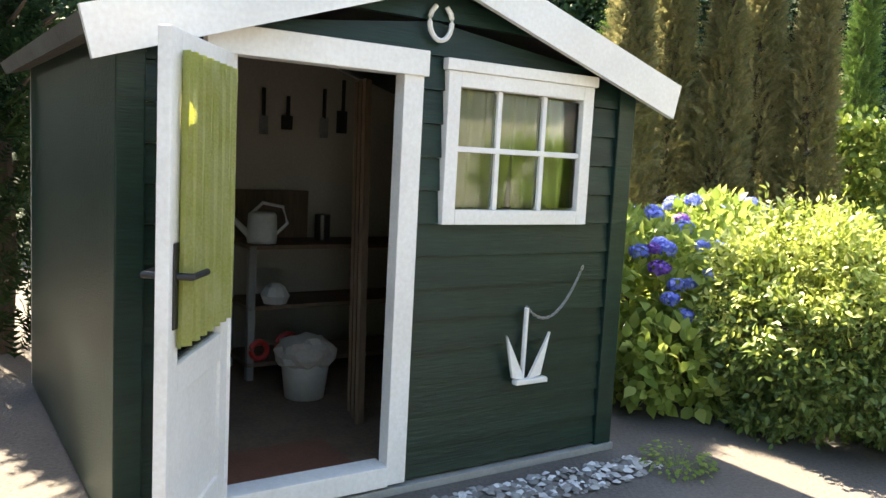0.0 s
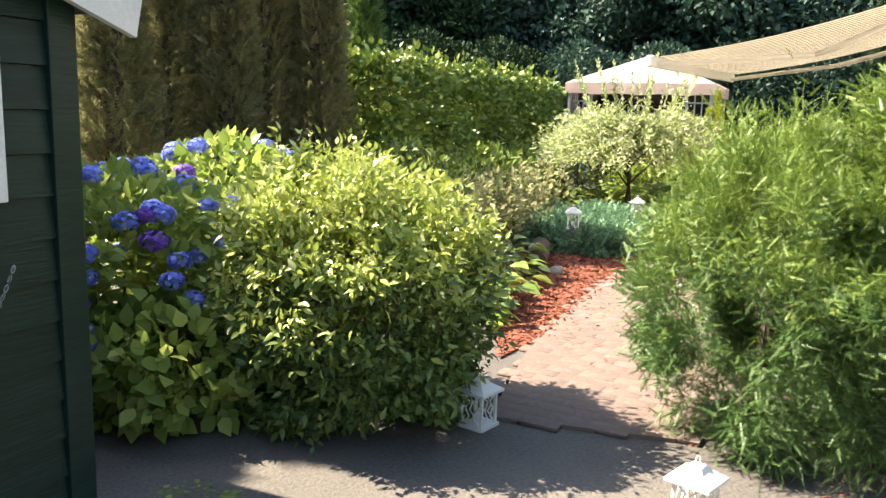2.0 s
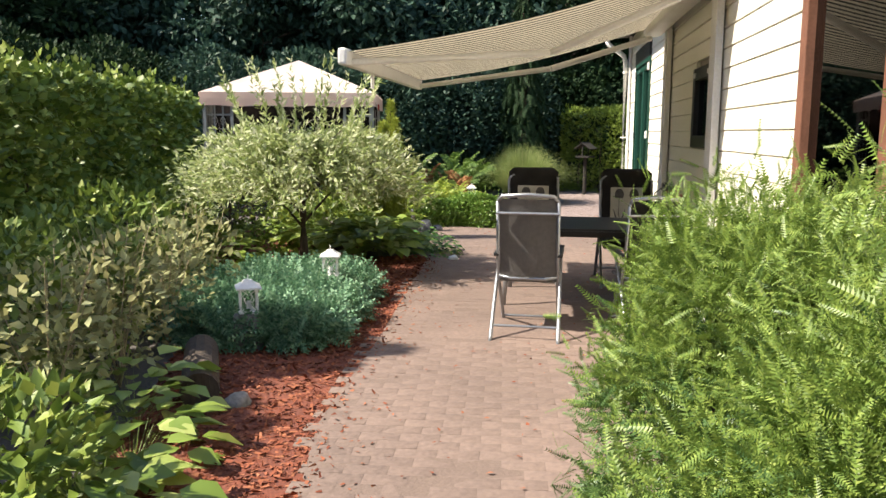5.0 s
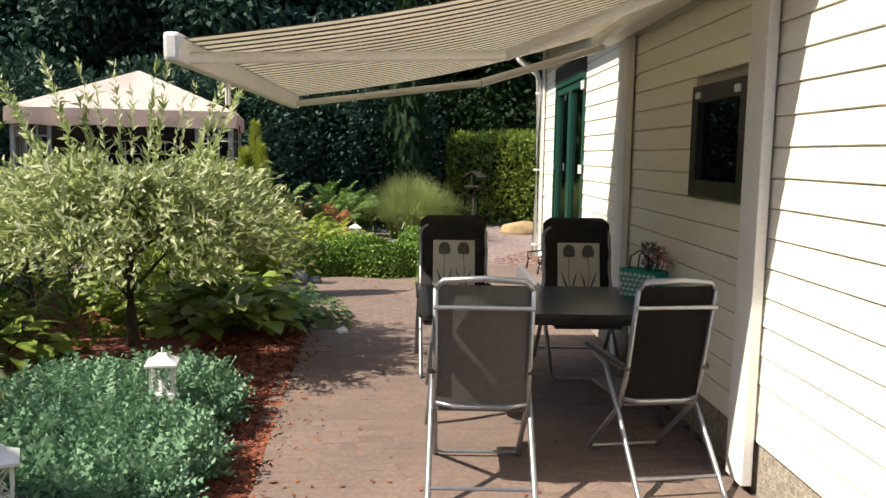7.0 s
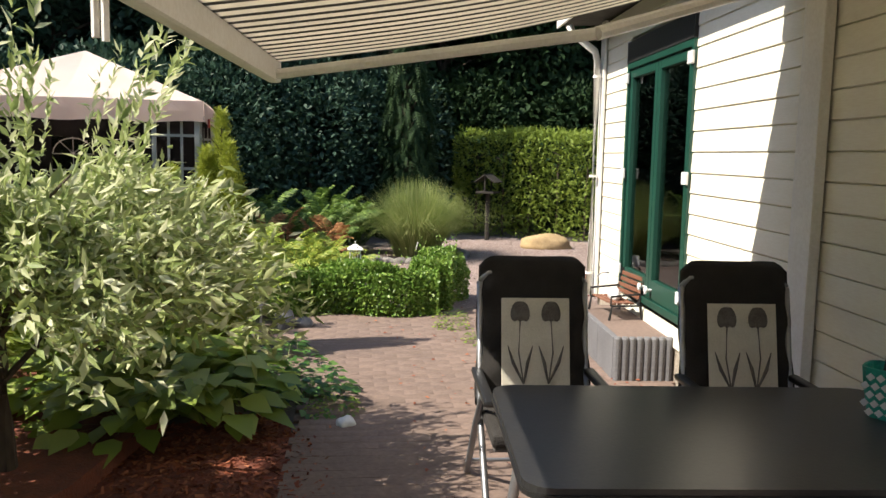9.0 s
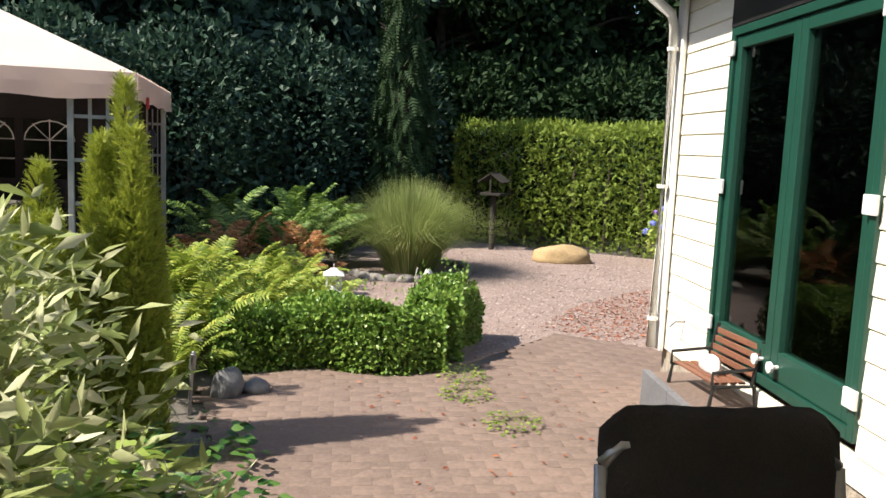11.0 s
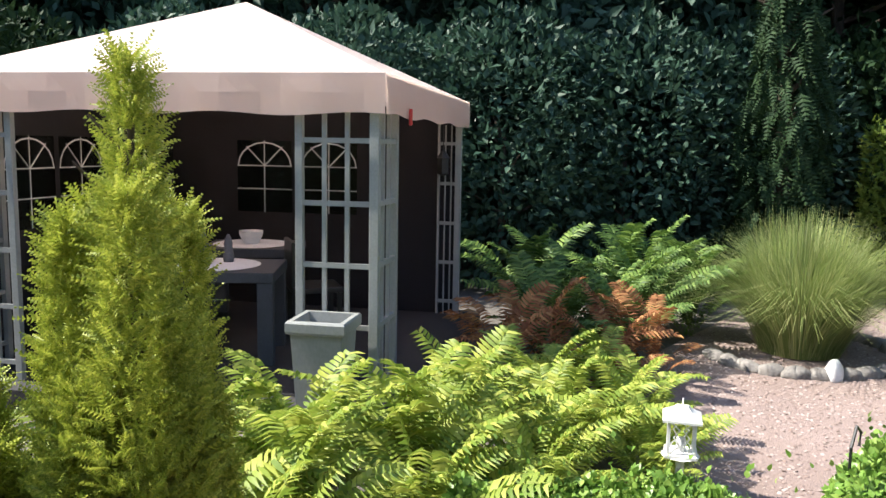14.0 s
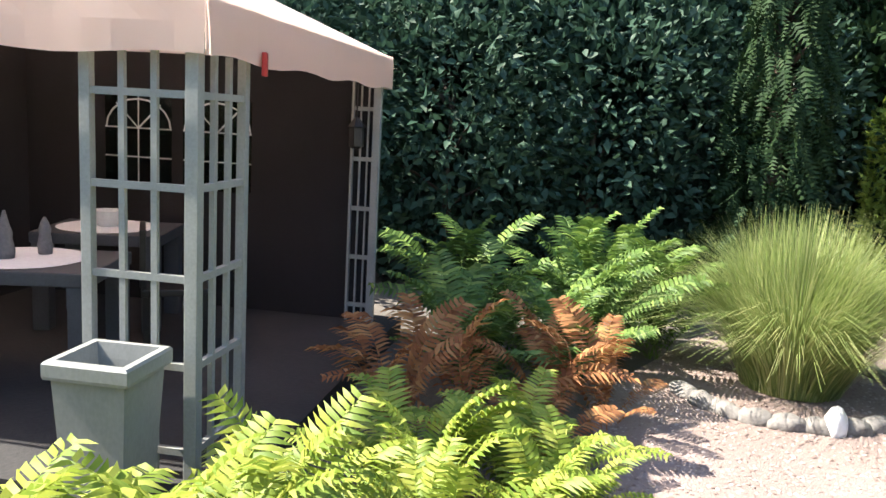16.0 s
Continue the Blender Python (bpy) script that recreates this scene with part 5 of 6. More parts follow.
def hydrangea(at, r, n, heads, seed, mat=L_BLUE, group="blue hydrangeas"):
    th = thing("hydrangea", pose(at[0], at[1], 0), "hydrangea in bloom with blue flower heads", "hydrangea", group)
    part("stem", limbs((0, 0, 0), (0, 0, r[2]), 10, r[0] * .8, .02, seed), M_BARK, th)
    P, N = blob(n, r, 2.2, -.9, .5)
    part("foliage", mesh_of(*foliage(P + np.array((0, 0, r[2])), N, .09, T_BROAD, .15, .6), L_HYD), None, th)
    H, HN = blob(heads, (r[0] * 1.05, r[1] * 1.05, r[2] * 1.08), 2.2, .0, .04)
    for i in range(len(H)):
        p = H[i] + np.array((0, 0, r[2]))
        k = rng.uniform(.045, .072)
        Q, QN = blob(110, (k, k, k * .75), 2, -.6, .1)
        part("flower_head", mesh_of(*scatter(Q + p, np.cross(QN, rng.normal(size=Q.shape)), QN, rng.uniform(.025, .04, len(Q)), *T_BROAD), L_VIOLET if i % 9 == 8 else mat), None, th)
    return th


hydrangea((1.35, 5.75), (.75, .7, .56), 3400, 84, 1)
hydrangea((2.25, 6.6), (.8, .7, .62), 2900, 40, 2)
hydrangea((1.45, 4.95), (.45, .4, .28), 1100, 5, 3)
hydrangea((21.7, 8.35), (.7, .6, .5), 1500, 24, 4)


def conifer(at, h, r, n, mat, seed, label, size=.2, group="tall conifers", droop=0.5):
    th = thing("conifer", pose(at[0], at[1], 0), label, "tree", group)
    part("trunk", limbs((0, 0, 0), (0, 0, h * .97), 26, r * .7, .05 + .012 * h, seed, .7), M_BARK, th)
    z = rng.random(n) ** .85 * h
    a = rng.random(n) * 6.283
    col = (1 - (z / h) ** 1.6) * r * (.72 + .28 * np.sin(a * 5 + seed) * np.cos(z * 2.1 + seed)) * (1 - .4 * rng.random(n) ** 2) + .04
    P = np.column_stack([np.cos(a) * col, np.sin(a) * col, z])
    N = np.column_stack([np.cos(a), np.sin(a), np.full(n, droop)])
    part("crown", mesh_of(*foliage(P, unit(N), size, T_FLATSPRAY, droop, .45), mat), None, th)
    return th


# last three are added behind the shed only to shade the ground before it
for i in range(8):
    x, y = (2.0 + i * .58, 9.4 + i * .13 + .3 * (i % 2)) if i < 5 else (-2.6 + (i - 5) * .75, 6.9 + .2 * (i % 2))
    conifer((x, y), 4.3 + .4 * math.sin(i * 2.3), .42, 6500, L_CONIFER, i, "tall columnar conifer with browned lower branches", .14)
conifer((6.7, 13.6), 4.6, .42, 2600, L_CONIFER2, 31, "slim green columnar conifer behind the hedge", group="green conifers")
conifer((2.4, 11.2), 5.0, .7, 3200, L_CONIFER2, 32, "green columnar conifer behind the brown ones", group="green conifers")
conifer((21.4, 13.2), 5.4, .7, 2600, L_FOREST, 33, "weeping blue-green conifer by the gravel yard", .26, "weeping conifer", -1.2)
# unseen pair added behind the shed as sun blockers for the ground in front
for x, y in ((-1.5, 8.2), (-.88, 8.35)):
    conifer((x, y), 6.2, .5, 6500, L_CONIFER, int(50 + x * 10), "tall columnar conifer with browned lower branches", .14)
# shadowed spot beside the shed, filled with conifers whose leaf colour holds the shade
conifer((-3.0, 5.4), 3.0, .7, 2600, L_FOREST, 34, "dark conifer beside the shed, shade in its leaf colour", group="dark shrubs")
conifer((-2.6, 2.8), 2.6, .7, 2600, L_FOREST, 35, "dark conifer beside the shed, shade in its leaf colour", group="dark shrubs")


def hedge(name, p0, p1, thick, h, n, size, tmpl, mat, label, ragged=0, lump=.05):
    p0, p1 = Vector((*p0, 0)), Vector((*p1, 0))
    ln = (p1 - p0).length
    th = thing(name, Matrix.Translation((p0 + p1) / 2) @ pose(0, 0, 0, 0, 0, math.degrees(math.atan2(p1.y - p0.y, p1.x - p0.x))), label, "hedge")
    for i in range(max(2, int(ln / .6))):
        x = -ln / 2 + ln * (i + .5) / max(2, int(ln / .6))
        part("stem", limbs((x, 0, 0), (x, 0, h * .8), 4, thick * .4, .03, i), M_BARK, th)
    side = rng.random(n)
    q = rng.random((n, 3))
    area = np.array((thick, h, h))
    w = area / area.sum()
    P, N = np.zeros((n, 3)), np.zeros((n, 3))
    top = side < w[0]
    P[:, 0] = (q[:, 0] - .5) * ln
    P[:, 1] = np.where(top, (q[:, 1] - .5) * thick, np.where(side < w[0] + w[1], -.5, .5) * thick)
    P[:, 2] = np.where(top, h, q[:, 2] * h)
    N[:, 1] = np.where(top, 0, np.sign(P[:, 1]))
    N[:, 2] = top
    P += -N * (rng.random((n, 1)) ** 2 * .22) + lump * np.sin(P[:, [0]] * (3.1 + 60 * (lump - .05)) + P[:, [2]] * 2.3 + P[:, [1]] * 4) * N
    P[:, 1] *= 1 - .25 * np.clip((P[:, 2] - h + .2) / .2, 0, 1)
    sets = [foliage(P, N, size, tmpl, .3, .7)]
    m = max(60, n // 30)
    for e in (-1, 1):
        E = np.column_stack([np.full(m * 2, e * ln / 2), (rng.random(m * 2) - .5) * thick, rng.random(m * 2) * h])
        sets.append(foliage(E, np.tile((e, 0, 0.1), (m * 2, 1)), size, tmpl, .3, .7))
    for k in range(5 if ragged else 0):
        sets.append(foliage(np.column_stack([rng.permutation(np.linspace(-ln / 2, ln / 2, ragged)), np.zeros(ragged), np.full(ragged, h + .05 * k)]) * np.array((1, 1, 1)) + np.column_stack([np.zeros(ragged), np.sin(np.arange(ragged) * 2.4) * thick * .4, np.zeros(ragged)]), np.tile((0, 0, 1.0), (ragged, 1)), size * .9, tmpl, .8, .6))
    part("crown", mesh_of(*join(sets), mat), None, th)
    return th


hedge("clipped_hedge", (4.9, 10.3), (11.2, 14.6), 1.1, 2.15, 26000, .10, T_BROAD, L_HEDGE, "tall leafy hedge with a sunlit top", 70)
hedge("thuja_hedge", (23.1, 12.6), (22.6, 3.5), .9, 2.2, 24000, .10, T_FLATSPRAY, L_THUJA, "tall clipped thuja hedge, bright green on top", 0)
hedge("box_hedge", (13.55, 11.15), (14.35, 9.65), .46, .47, 19000, .036, T_BROAD, L_BOX, "low clipped box hedge along the pavers", 24, .085)
hedge("box_hedge", (14.5, 9.75), (15.3, 9.95), .46, .54, 10000, .036, T_BROAD, L_BOX, "low clipped box hedge at the corner", 14, .085)


def tree(at, h, r, n, mat, seed, size=.3, trunk_h=None, low=1.0):
    th = thing("tree", pose(at[0], at[1], 0), "tall dark leafy tree at the garden edge, shade in its leaf colour", "tree", "woodland trees")
    part("trunk", limbs((0, 0, 0), (0, 0, h * .9), 16, r * .8, .14, seed, .35), M_BARK, th)
    rr = np.random.default_rng(seed)
    sets, per = [], n // 26
    for i in range(26):
        z = low + (h - low) * (i + rr.random()) / 26
        a, d = rr.random() * 6.283, r * (.25 + .65 * rr.random()) * (1 - .55 * max(0, z / h - .55) / .45)
        c = np.array((math.cos(a) * d, math.sin(a) * d, z))
        P, N = blob(per, (r * .5, r * .5, r * .32), 2, -1, .8)
        sets.append(foliage(P + c, N * .6 + np.array((0, 0, -.2)), size, T_LEAF, -.1, .8))
    part("crown", mesh_of(*join(sets), mat), None, th)
    return th


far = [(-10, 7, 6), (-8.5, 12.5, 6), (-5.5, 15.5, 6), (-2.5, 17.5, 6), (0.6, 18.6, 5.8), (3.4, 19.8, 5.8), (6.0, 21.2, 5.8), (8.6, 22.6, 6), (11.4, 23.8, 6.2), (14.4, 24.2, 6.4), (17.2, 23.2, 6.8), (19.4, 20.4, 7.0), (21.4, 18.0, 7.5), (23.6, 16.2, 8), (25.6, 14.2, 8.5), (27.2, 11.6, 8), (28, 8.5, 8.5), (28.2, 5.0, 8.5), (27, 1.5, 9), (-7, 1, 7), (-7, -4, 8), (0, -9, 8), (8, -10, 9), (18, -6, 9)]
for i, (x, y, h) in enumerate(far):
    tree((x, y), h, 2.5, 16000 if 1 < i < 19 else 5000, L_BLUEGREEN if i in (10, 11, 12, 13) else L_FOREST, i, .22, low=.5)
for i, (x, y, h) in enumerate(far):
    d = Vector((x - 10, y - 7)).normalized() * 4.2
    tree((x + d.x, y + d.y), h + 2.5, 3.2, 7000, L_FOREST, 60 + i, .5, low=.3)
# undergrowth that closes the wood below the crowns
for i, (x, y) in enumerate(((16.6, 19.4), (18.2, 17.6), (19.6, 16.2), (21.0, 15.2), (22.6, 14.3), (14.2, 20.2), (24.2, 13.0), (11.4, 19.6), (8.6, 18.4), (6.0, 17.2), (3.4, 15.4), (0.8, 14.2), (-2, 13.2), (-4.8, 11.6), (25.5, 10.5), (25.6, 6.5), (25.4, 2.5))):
    bush("laurel_shrub", (x, y), (1.5, 1.5, 1.75), 9000, .13, T_LEAF, L_BLUEGREEN if 0 <= i < 5 else L_FOREST, "dense dark shrub at the edge of the wood, shade in its leaf colour", "shrub", 2.4, -.95, .1, group="woodland shrubs")


def willow():
    th = thing("willow_tree", pose(9.21, 9.79, 0), "small standard willow with dappled white-green leaves", "tree")
    part("trunk", limbs((0, 0, .1), (0, 0, 1.15), 16, .9, .045, 5, .55), M_BARK, th)
    sets = []
    twigs = 880
    rr = np.random.default_rng(3)
    for i in range(twigs):
        a, el = rr.random() * 6.283, rr.uniform(.12, 1.3)
        ln = rr.uniform(.9, 1.62) * (1 - .15 * (el > 1.0))
        d = np.array((math.cos(a) * math.cos(el * .8), math.sin(a) * math.cos(el * .8), .56 * math.sin(el)))
        t = np.sqrt(rr.uniform(.1, 1, 40))[:, None]
        P = np.array((0, 0, 1.05)) + d * t * ln + np.array((0, 0, -.42)) * (t ** 2) * max(.1, math.cos(el)) * (ln / 1.6)
        P += rr.normal(size=P.shape) * .03
        sets.append(foliage(P, np.tile(d, (len(P), 1)), .078, T_WILLOW, -.05, .7))
    for i in range(26):
        a = rr.random() * 6.283
        d = np.array((math.cos(a) * .4, math.sin(a) * .4, .9))
        o = np.array((math.cos(a) * .6, math.sin(a) * .6, 1.55))
        t = np.linspace(0, 1, 40)[:, None]
        sets.append(foliage(o + d * t * rr.uniform(.5, 1.0), np.tile(d, (40, 1)), .078, T_WILLOW, .2, .8))
    part("crown", mesh_of(*join(sets), L_WILLOW), None, th)


willow()
for x, y, r, h in ((6.8, 8.6, .5, .20), (7.6, 8.7, .55, .20), (7.3, 8.05, .42, .13), (8.1, 8.5, .42, .14), (6.55, 8.15, .4, .16), (6.75, 7.72, .36, .11)):
    bush("juniper", (x, y), (r, r, h), 1500, .16, T_FLATSPRAY, L_JUNIPER, "low spreading blue-green juniper", "shrub", 2, -.3, .15, zc=.12, group="creeping junipers")


def rosette(name, at, n, ln, wide, mat, label, category, group="", lift=0.8, tmpl=T_BROAD, z=0.0):
    """A clump of leaves arching out from one root."""
    th = thing(name, pose(at[0], at[1], z), label, category, group)
    a, e = rng.random(n) * 6.283, rng.uniform(.1, 1.2, n)
    root = np.column_stack([np.cos(a) * .05, np.sin(a) * .05, np.zeros(n)])
    reach = ln * rng.uniform(.5, 1.0, n)
    tip = root + np.column_stack([np.cos(a) * np.cos(e), np.sin(a) * np.cos(e), np.sin(e) * lift]) * reach[:, None]
    D = np.column_stack([np.cos(a), np.sin(a), -.35 + .5 * np.sin(e)])
    st = [scatter(root, tip - root, np.tile((0, 0, 1.0), (n, 1)) + .01, np.linalg.norm(tip - root, axis=1), np.array([(-.006, 0, 0), (.006, 0, 0), (0, 1, 0)]), np.array([(0, 1, 2)]))]
    part("stalks", mesh_of(*join(st), mat), None, th)
    part("leaves", mesh_of(*scatter(tip, D, np.tile((0, 0, 1.0), (n, 1)) + rng.normal(size=(n, 3)) * .25, wide * rng.uniform(.7, 1.2, n), *tmpl), mat), None, th)
    return th


for x, y, k in ((4.2, 6.4, .95), (4.65, 6.8, .85), (3.75, 5.95, .85), (5.05, 7.3, .85), (10.17, 10.26, 1.0), (10.60, 9.97, 1.0), (10.03, 9.77, 1.0), (10.42, 9.47, 1.0), (10.13, 10.64, 1.0), (10.9, 10.0, 1.0), (8.4, 10.3, 1.0), (10.25, 9.6, 1.1), (10.7, 9.75, 1.1)):
    rosette("hosta", (x, y), 70, .42 * k, .2 * k, L_HOSTA, "leafy hosta clump with pale green leaves", "hosta", "hostas", lift=1.0, z=.11 if x > 8 else 0)
for x, y in ((11.25, 9.44), (11.88, 10.05), (11.04, 9.22), (11.15, 9.6), (11.3, 9.9)):
    rosette("ivy_patch", (x, y), 130, .34, .075, L_IVY, "low ivy creeping on the bed edge", "ivy", "ivy")
for x, y in ((14.1, 9.35), (10.95, 8.95), on_wall(1.2, 1.25).xy[:], on_wall(.6, 1.5).xy[:], (1.22, 3.9)):
    rosette("weed_tuft", (x, y), 170, .15, .03, L_LAWN, "low bright green weeds in the joints", "weeds", "weeds")


FRONDS = {}


def fern(at, n, size, mat, label, group):
    """A fern: fronds that share a few meshes rise and arch out from the root."""
    th = thing("fern", pose(at[0], at[1], 0), label, "fern", group)
    if mat.name not in FRONDS:
        made = []
        for k in range(4):
            v = T_FROND[0].copy()
            v[:, 0] += .10 * np.sin(v[:, 1] * 2.2 + k * 2) * v[:, 1]
            v[:, 2] += rng.normal(size=len(v)) * .006 - (.12 * k / 3) * v[:, 1] ** 2
            made.append(mesh_of(v, T_FROND[1], mat))
        FRONDS[mat.name] = made
    for i in range(n):
        a, el = i * 137.5 + rng.uniform(-25, 25), rng.uniform(15, 72)
        k = size * rng.uniform(.55, 1.2)
        ob = new("frond", FRONDS[mat.name][i % 4])
        ob.parent = th
        ob.matrix_basis = pose(0, 0, .02, 0, 0, a) @ pose(0, .05, 0, el - 12, rng.uniform(-15, 15), 0) @ Matrix.Scale(k, 4)
    return th


for x, y, s in ((12.9, 11.5, .8), (13.3, 11.9, .95), (13.45, 11.35, .8), (13.85, 11.75, .9), (14.15, 11.2, .75), (14.3, 11.9, .85), (14.75, 11.5, .8), (15.1, 12.0, .8), (15.3, 11.45, .7), (15.65, 11.85, .7), (13.0, 12.3, .75), (13.55, 12.3, .55), (12.5, 11.9, .9), (12.75, 10.95, .6), (14.9, 11.05, .55)):
    fern((x, y), 34, s, L_FERN, "bright yellow-green fern with arching fronds", "ferns")
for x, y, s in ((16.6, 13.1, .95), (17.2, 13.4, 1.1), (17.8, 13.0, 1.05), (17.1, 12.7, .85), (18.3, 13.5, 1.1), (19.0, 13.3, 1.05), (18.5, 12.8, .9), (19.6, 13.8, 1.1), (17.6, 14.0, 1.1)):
    fern((x, y), 24, s, L_SHADEFERN, "fern behind, its green darkened for shade", "shade ferns")
for x, y, s in ((16.0, 12.5, 1.05), (16.6, 12.4, .9), (15.7, 12.8, .95), (15.9, 12.0, .65), (16.9, 12.2, .8)):
    fern((x, y), 9, s, L_DRYFERN, "dried rust-brown fern with curled fronds", "dry ferns")
for x, y, s in ((9.0, 11.2, .7), (11.4, 11.6, .8), (10.6, 11.3, .7)):
    fern((x, y), 18, s, L_FERN, "bright yellow-green fern with arching fronds", "ferns")


def column_yew(at, h, r, seed):
    th = thing("golden_yew", pose(at[0], at[1], 0), "slim upright golden yew", "shrub", "golden yews")
    part("stem", limbs((0, 0, 0), (0, 0, h * .95), 8, r * .6, .025, seed, 1.2), M_BARK, th)
    rr = np.random.default_rng(seed)
    sets = []
    for i in range(9):
        a = i * 2.4
        o = np.array((math.cos(a), math.sin(a), 0)) * r * (.55 if i else 0)
        hh = h * (rr.uniform(.6, .88) if i else 1.0)
        n = 2600
        t = rr.random(n)[:, None] ** .8
        b = rr.random(n) * 6.283
        w = r * .42 * (1 - t ** 3) + .012
        P = o * (1 + t * .2) + np.column_stack([np.cos(b), np.sin(b), np.zeros(n)]) * w + t * np.array((0, 0, hh))
        sets.append(foliage(P, np.column_stack([np.cos(b), np.sin(b), np.full(n, .7)]), .055, T_SPRAY, .5, .5))
    part("crown", mesh_of(*join(sets), L_GOLD), None, th)


column_yew((11.94, 10.55), 2.0, .20, 1)
column_yew((11.58, 10.75), 1.55, .22, 2)
column_yew((11.75, 10.95), 1.3, .22, 3)


def grass_clump(at, n, h, spread, label):
    th = thing("tall_grass", pose(at[0], at[1], 0), label, "ornamental grass")
    a, e = rng.random(n) * 6.283, np.abs(rng.normal(size=n)) * .55
    ln = h * rng.uniform(.7, 1.12, n)
    root = np.column_stack([np.cos(a), np.sin(a), np.zeros(n)]) * (rng.random(n) ** .7 * .36)[:, None]
    out = np.column_stack([np.cos(a), np.sin(a), np.zeros(n)])
    V = np.zeros((n, 5, 2, 3))
    side = np.column_stack([-np.sin(a), np.cos(a), np.zeros(n)]) * .004
    for k in range(5):
        t = k / 4
        p = root + out * (np.sin(e) * ln * (t * .5 + .75 * t * t) * spread)[:, None] + np.array((0, 0, 1)) * (ln * (t - .28 * t ** 3 * np.sin(e) * 2))[:, None]
        p[:, 2] = np.maximum(p[:, 2], .02)
        V[:, k, 0], V[:, k, 1] = p - side * (1.15 - t), p + side * (1.15 - t)
    F = np.array([(2 * k, 2 * k + 1, 2 * k + 3, 2 * k + 2) for k in range(4)])
    F = F[None] + (np.arange(n) * 10)[:, None, None]
    part("blades", mesh_of(V.reshape(-1, 3), F.reshape(-1, 4), L_GRASS), None, th)


grass_clump((18.73, 11.8), 6500, 1.25, .95, "large clump of fine arching green grass")
for i in range(7):
    x, y = 4.6 + .38 * i, 7.35 + .25 * i + .25 * (i % 2)
    th = thing("seed_stalks", pose(x, y, 0), "dry brownish flower stalks in the border", "plant", "border stalks")
    for k in range(9):
        a = k * 2.4 + i
        tip = (math.cos(a) * .22, math.sin(a) * .22, .75 + .25 * math.sin(k * 3 + i))
        part("stalk", tube([(0, 0, 0), (tip[0] * .4, tip[1] * .4, tip[2] * .5), tip], [.006, .004, .002], 4), M_CANE, th)
    P, N = blob(420, (.3, .3, .42), 2, -1, .9)
    part("leaves", mesh_of(*foliage(P + np.array((0, 0, .5)), N, .07, T_LEAF, .3), L_SEDGE), None, th)
for x, y, r, h in ((5.4, 8.6, .6, .5), (6.3, 9.3, .6, .55), (8.0, 11.0, .8, .5), (9.8, 11.6, .8, .6), (11.2, 12.6, .8, .6), (10.7, 10.6, .5, .35), (3.7, 6.5, .5, .35), (4.5, 8.1, .6, .6)):
    bush("border_shrub", (x, y), (r, r, h), 1500, .08, T_LEAF, L_HEDGE, "leafy green border shrub", "shrub", 2.2, -.9, .3, group="border shrubs")

# ---- small things ----
def rock(name, at, r, mat, label, seed, turn=0, group=""):
    bm = bmesh.new()
    bmesh.ops.create_icosphere(bm, subdivisions=3, radius=1)
    for v in bm.verts:
        k = 1 + .22 * noise.noise(v.co * 1.6 + Vector((seed, 0, 0))) + .07 * noise.noise(v.co * 5 + Vector((0, seed, 0)))
        v.co = Vector((v.co.x * r[0] * k, v.co.y * r[1] * k, max(v.co.z * k, -.45) * r[2] + .4 * r[2]))
    return tagged(part(name, bm, mat, m=pose(at[0], at[1], 0, 0, 0, turn), smooth=True), label, "stone", group)


rock("boulder", (21.0, 10.2), (.5, .25, .2), M_BOULDER, "smooth ochre boulder lying on the gravel", 3, -70)
for i in range(16):
    a = 2.6 + i * .24
    rock("edging_stone", (18.73 + .95 * math.cos(a), 11.8 + .8 * math.sin(a)), (.13, .08, .07), M_STONE, "flat grey edging stone round the grass", i, math.degrees(a) + 90 + 20 * math.sin(i * 5), "edging stones")
rock("figurine", (18.05, 11.25), (.13, .07, .13), M_PLASTIC, "small white animal figure on the stones", 9, 20)
rock("white_stone", (5.5, 6.98), (.09, .07, .06), M_STONE, "pale stone at the mulch edge", 12)
rock("white_stone", (10.75, 8.75), (.07, .06, .05), M_PLASTIC, "white stone at the bed edge", 11)
for i, (x, y) in enumerate(((12.95, 10.62), (13.1, 10.5))):
    rock("dark_figure", (x, y), (.12 - .03 * i, .1, .15 - .07 * i), M_SLATE, "dark grey stone figure beside the bed", 20 + i, 40 * i)
tagged(part("log_edging", tube([(-.45, 0, .12), (.45, 0, .12)], .11, 14), M_BARK, m=pose(5.62, 7.42, 0, 0, 0, 48)), "old log lying along the bed edge", "log")
fence = thing("low_picket_edging", pose(8.1, 9.2, 0, 0, 0, 20), "low dark wooden picket edging in the bed", "edging")
for i in range(16):
    part("picket", lathe([(.03, 0), (.032, .02), (.03, .24), (.018, .26)], 8), M_BARK, fence, m=pose(-.6 + .068 * i, 0, 0))


def bench():
    p = WALL @ Vector((-1.42, .2, .33))
    th = thing("miniature_bench", pose(p.x, p.y, p.z, 0, 0, 23.3 + 180 + 8), "miniature slatted bench with black iron sides on the step", "bench")
    for i in range(4):
        part("slat", box(-.24, .24, -.11 + .055 * i, -.07 + .055 * i, .13, .142, .003), M_BROWNWOOD, th)
    for i in range(4):
        part("back_slat", box(-.24, .24, .13 + .012 * i, .142 + .012 * i, .17 + .05 * i, .205 + .05 * i, .003), M_BROWNWOOD, th)
    for x in (-.25, .25):
        bm = tube([(x, -.13, 0), (x, -.11, .12), (x, .12, .12), (x, .18, .38)], .012, 6)
        add_tube(bm, [(x, .14, .12), (x, .16, 0)], .012, 6)
        add_tube(bm, [(x, -.12, .12), (x, -.12, .2), (x, .13, .22)], .01, 6)
        part("iron_side", bm, M_BLACK, th)
    return p


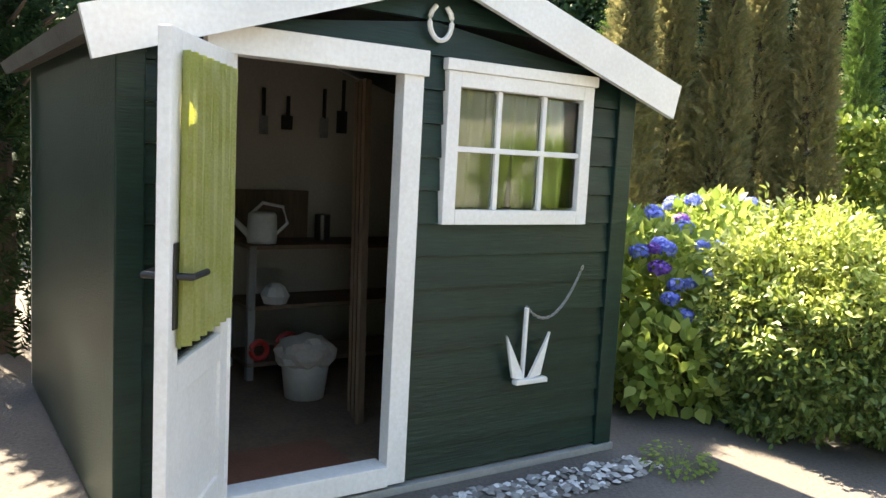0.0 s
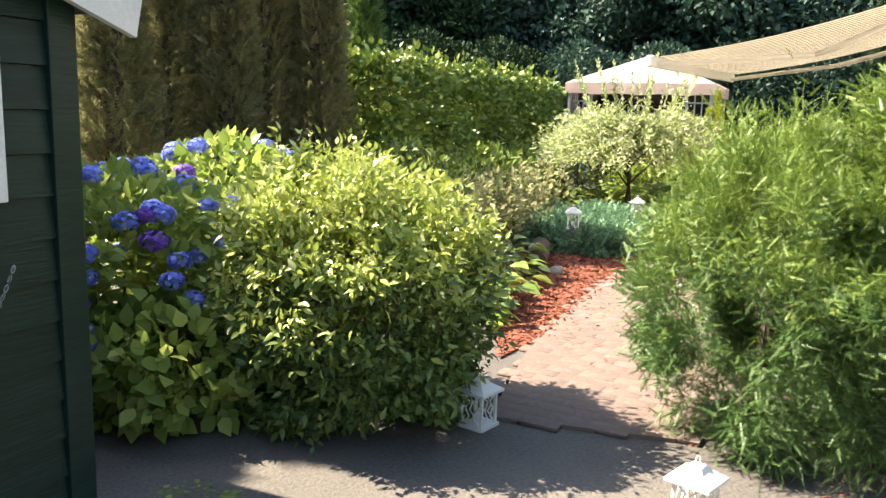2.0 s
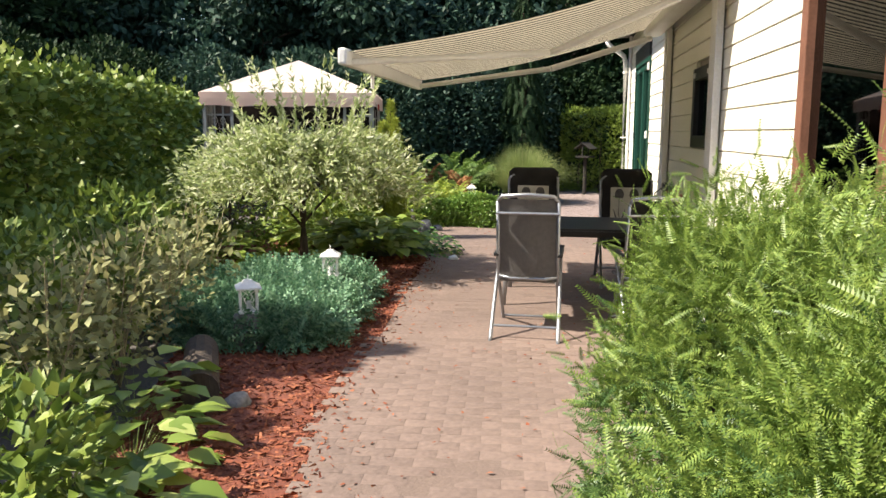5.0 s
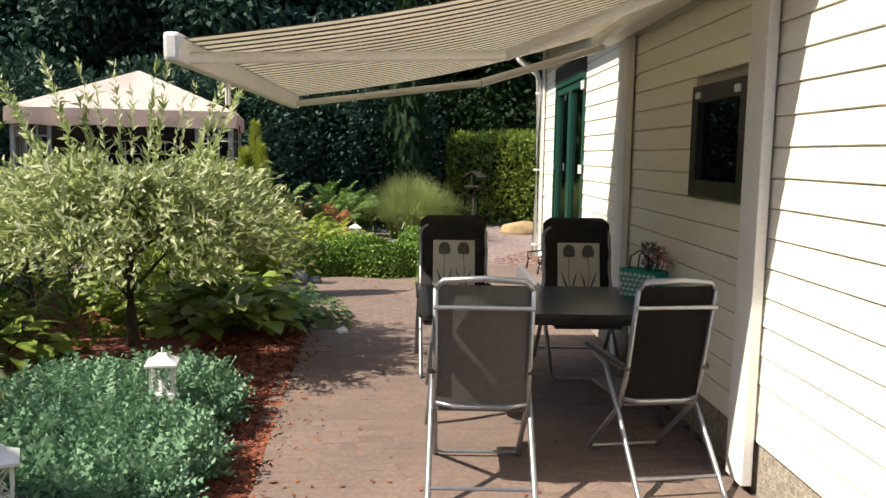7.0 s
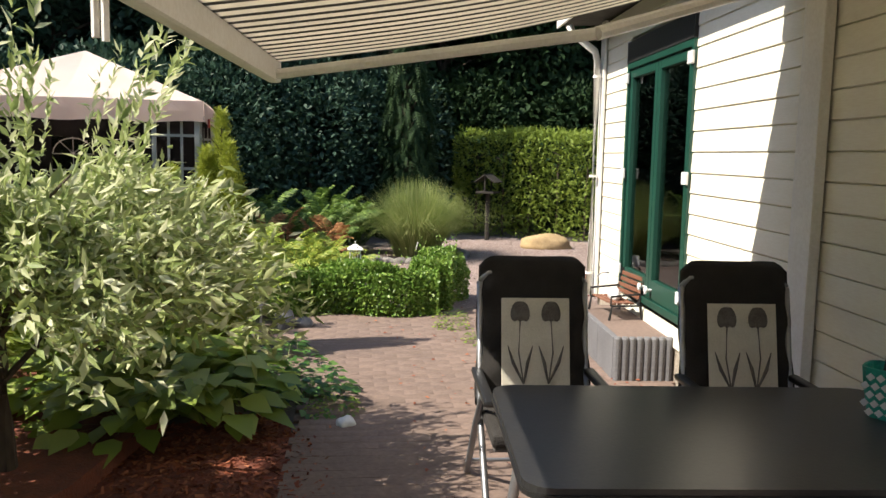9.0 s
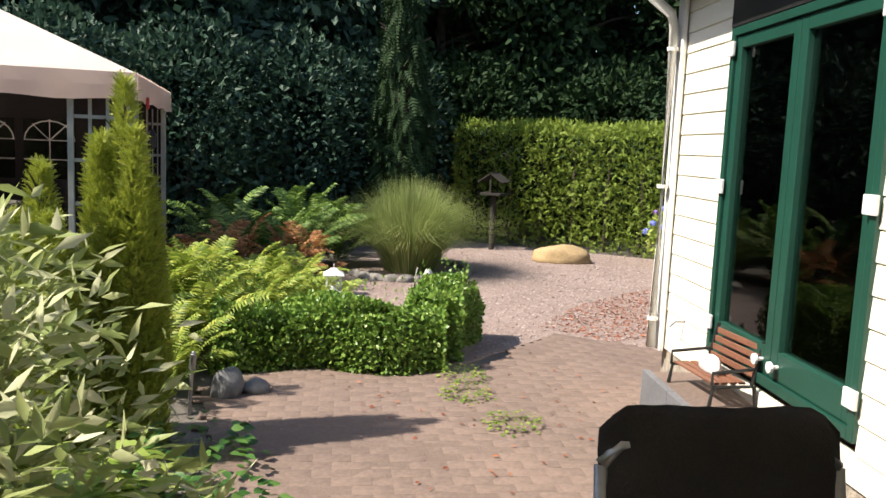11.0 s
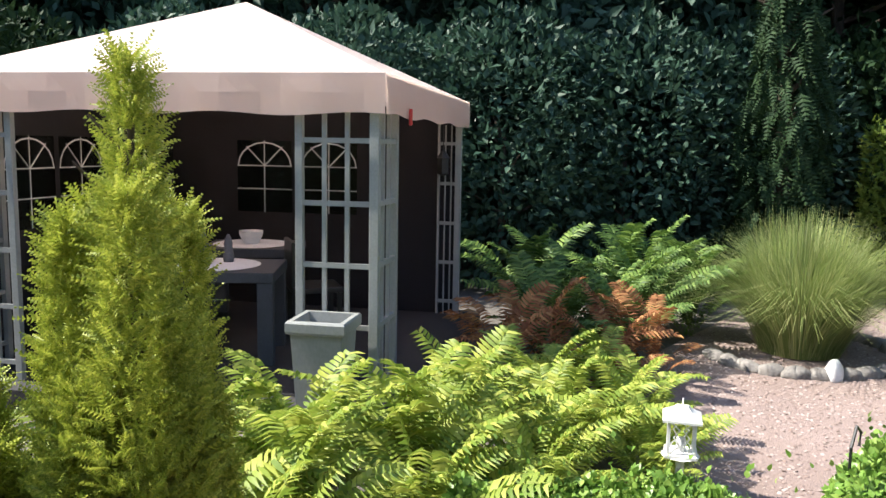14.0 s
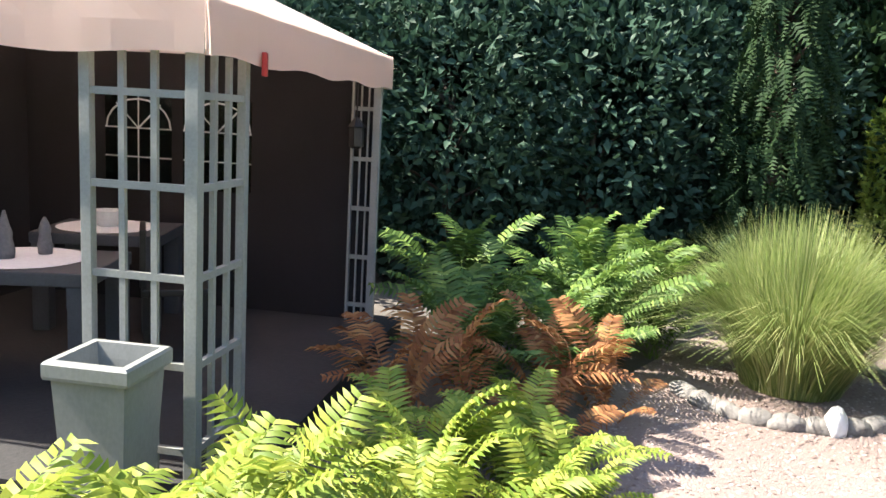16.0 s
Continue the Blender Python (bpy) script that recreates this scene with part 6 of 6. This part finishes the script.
bp = bench()
q = WALL @ Vector((-1.42, .2, .33))
cat = rock("white_figurine", (q.x, q.y), (.12, .05, .07), M_PLASTIC, "white figurine lying on the miniature bench", 30, 20)
cat.matrix_basis = pose(q.x, q.y, q.z + .145, 0, 0, 23)
bt = thing("bird_table", pose(21.8, 11.6, 0), "dark wooden bird table in front of the hedge", "bird table")
part("post", tube([(0, 0, 0), (0, 0, .95)], .05, 8), M_DARKWOOD, bt)
part("tray", box(-.22, .22, -.18, .18, .95, .99, .005), M_DARKWOOD, bt)
for e in (-1, 1):
    part("roof", box(-.25, .25, -.14, .14, -.01, .01), M_DARKWOOD, bt, m=pose(0, e * .1, 1.25, -e * 35))
for x in (-.2, .2):
    part("roof_post", box(x - .012, x + .012, -.012, .012, .99, 1.28), M_DARKWOOD, bt)
hook = tagged(part("plant_hook", tube([(0, 0, 0), (0, 0, .62), (.05, 0, .7), (.11, 0, .66), (.1, 0, .6)], .007, 6), M_BLACK, m=pose(14.75, 10.05, 0)), "thin black iron hook stake by the hedge", "hook")
for i, (x, y) in enumerate(((12.55, 10.62), (12.45, 10.75))):
    tagged(part("garden_stake", lathe([(.012, 0), (.012, .28), (.022, .29), (.022, .38), (.008, .4)], 10), M_METAL, m=pose(x, y, 0, 0, 6, 0)), "slim solar stake light in the bed", "stake light", "stake lights")

# ---- pavers, last ----
def pavers():
    P, k = [], 0
    L, W = .205, .102
    ca, sa = math.cos(radians(-62)), math.sin(radians(-62))
    for j in range(-90, 90):
        for i in range(-45, 45):
            u, v = (i + .5 * (j % 2)) * (L + .002), j * (W + .002)
            P.append((9.5 + u * ca - v * sa, 7.4 + u * sa + v * ca))
    P = np.array(P)
    P = P[inside(P, [tuple(p) for p in brick_area])]
    bed = bpy.data.objects["pavement_bed"]
    bm = box(-L / 2, L / 2, -W / 2, W / 2, -.02, .0)
    tops = [f for f in bm.faces if f.normal.z > .9]
    bmesh.ops.inset_region(bm, faces=tops, thickness=.0015, depth=.0005)
    me = bpy.data.meshes.new("paver")
    bm.to_mesh(me)
    bm.free()
    me.materials.append(M_BRICK)
    v = np.array([w.co for w in me.vertices])
    tri = []
    me.calc_loop_triangles()
    f = np.array([t.vertices for t in me.loop_triangles])
    order = np.argsort(np.hypot(P[:, 0] - 8.8, P[:, 1] - 7.7))
    near, rest = P[order[:300]], P[order[300:]]
    for x, y in near:
        ob = new("paver", me)
        ob.parent = bed
        ob.matrix_basis = pose(x, y, .022 + rng.normal() * .0007, rng.normal() * .2, rng.normal() * .2, -62 + rng.normal() * .5)
    D = np.tile((-sa, ca, 0.0), (len(rest), 1)) + rng.normal(size=(len(rest), 3)) * .008
    N = np.tile((0, 0, 1.0), (len(rest), 1)) + rng.normal(size=(len(rest), 3)) * .003
    base = np.column_stack([rest, np.full(len(rest), .022) + rng.normal(size=len(rest)) * .0007])
    ob = part("pavers", mesh_of(*scatter(base, D, N, 1.0, v, f), M_BRICK2), None, bed)
    tagged(ob, "worn brown clay pavers in running bond", kind="stuff")


M_BRICK2 = material("clay_paver_field", (0.205, 0.145, 0.118), 0.88, (0.14, 0.10, 0.083), 1.1, 34, 0.5, placed=True)
pavers()
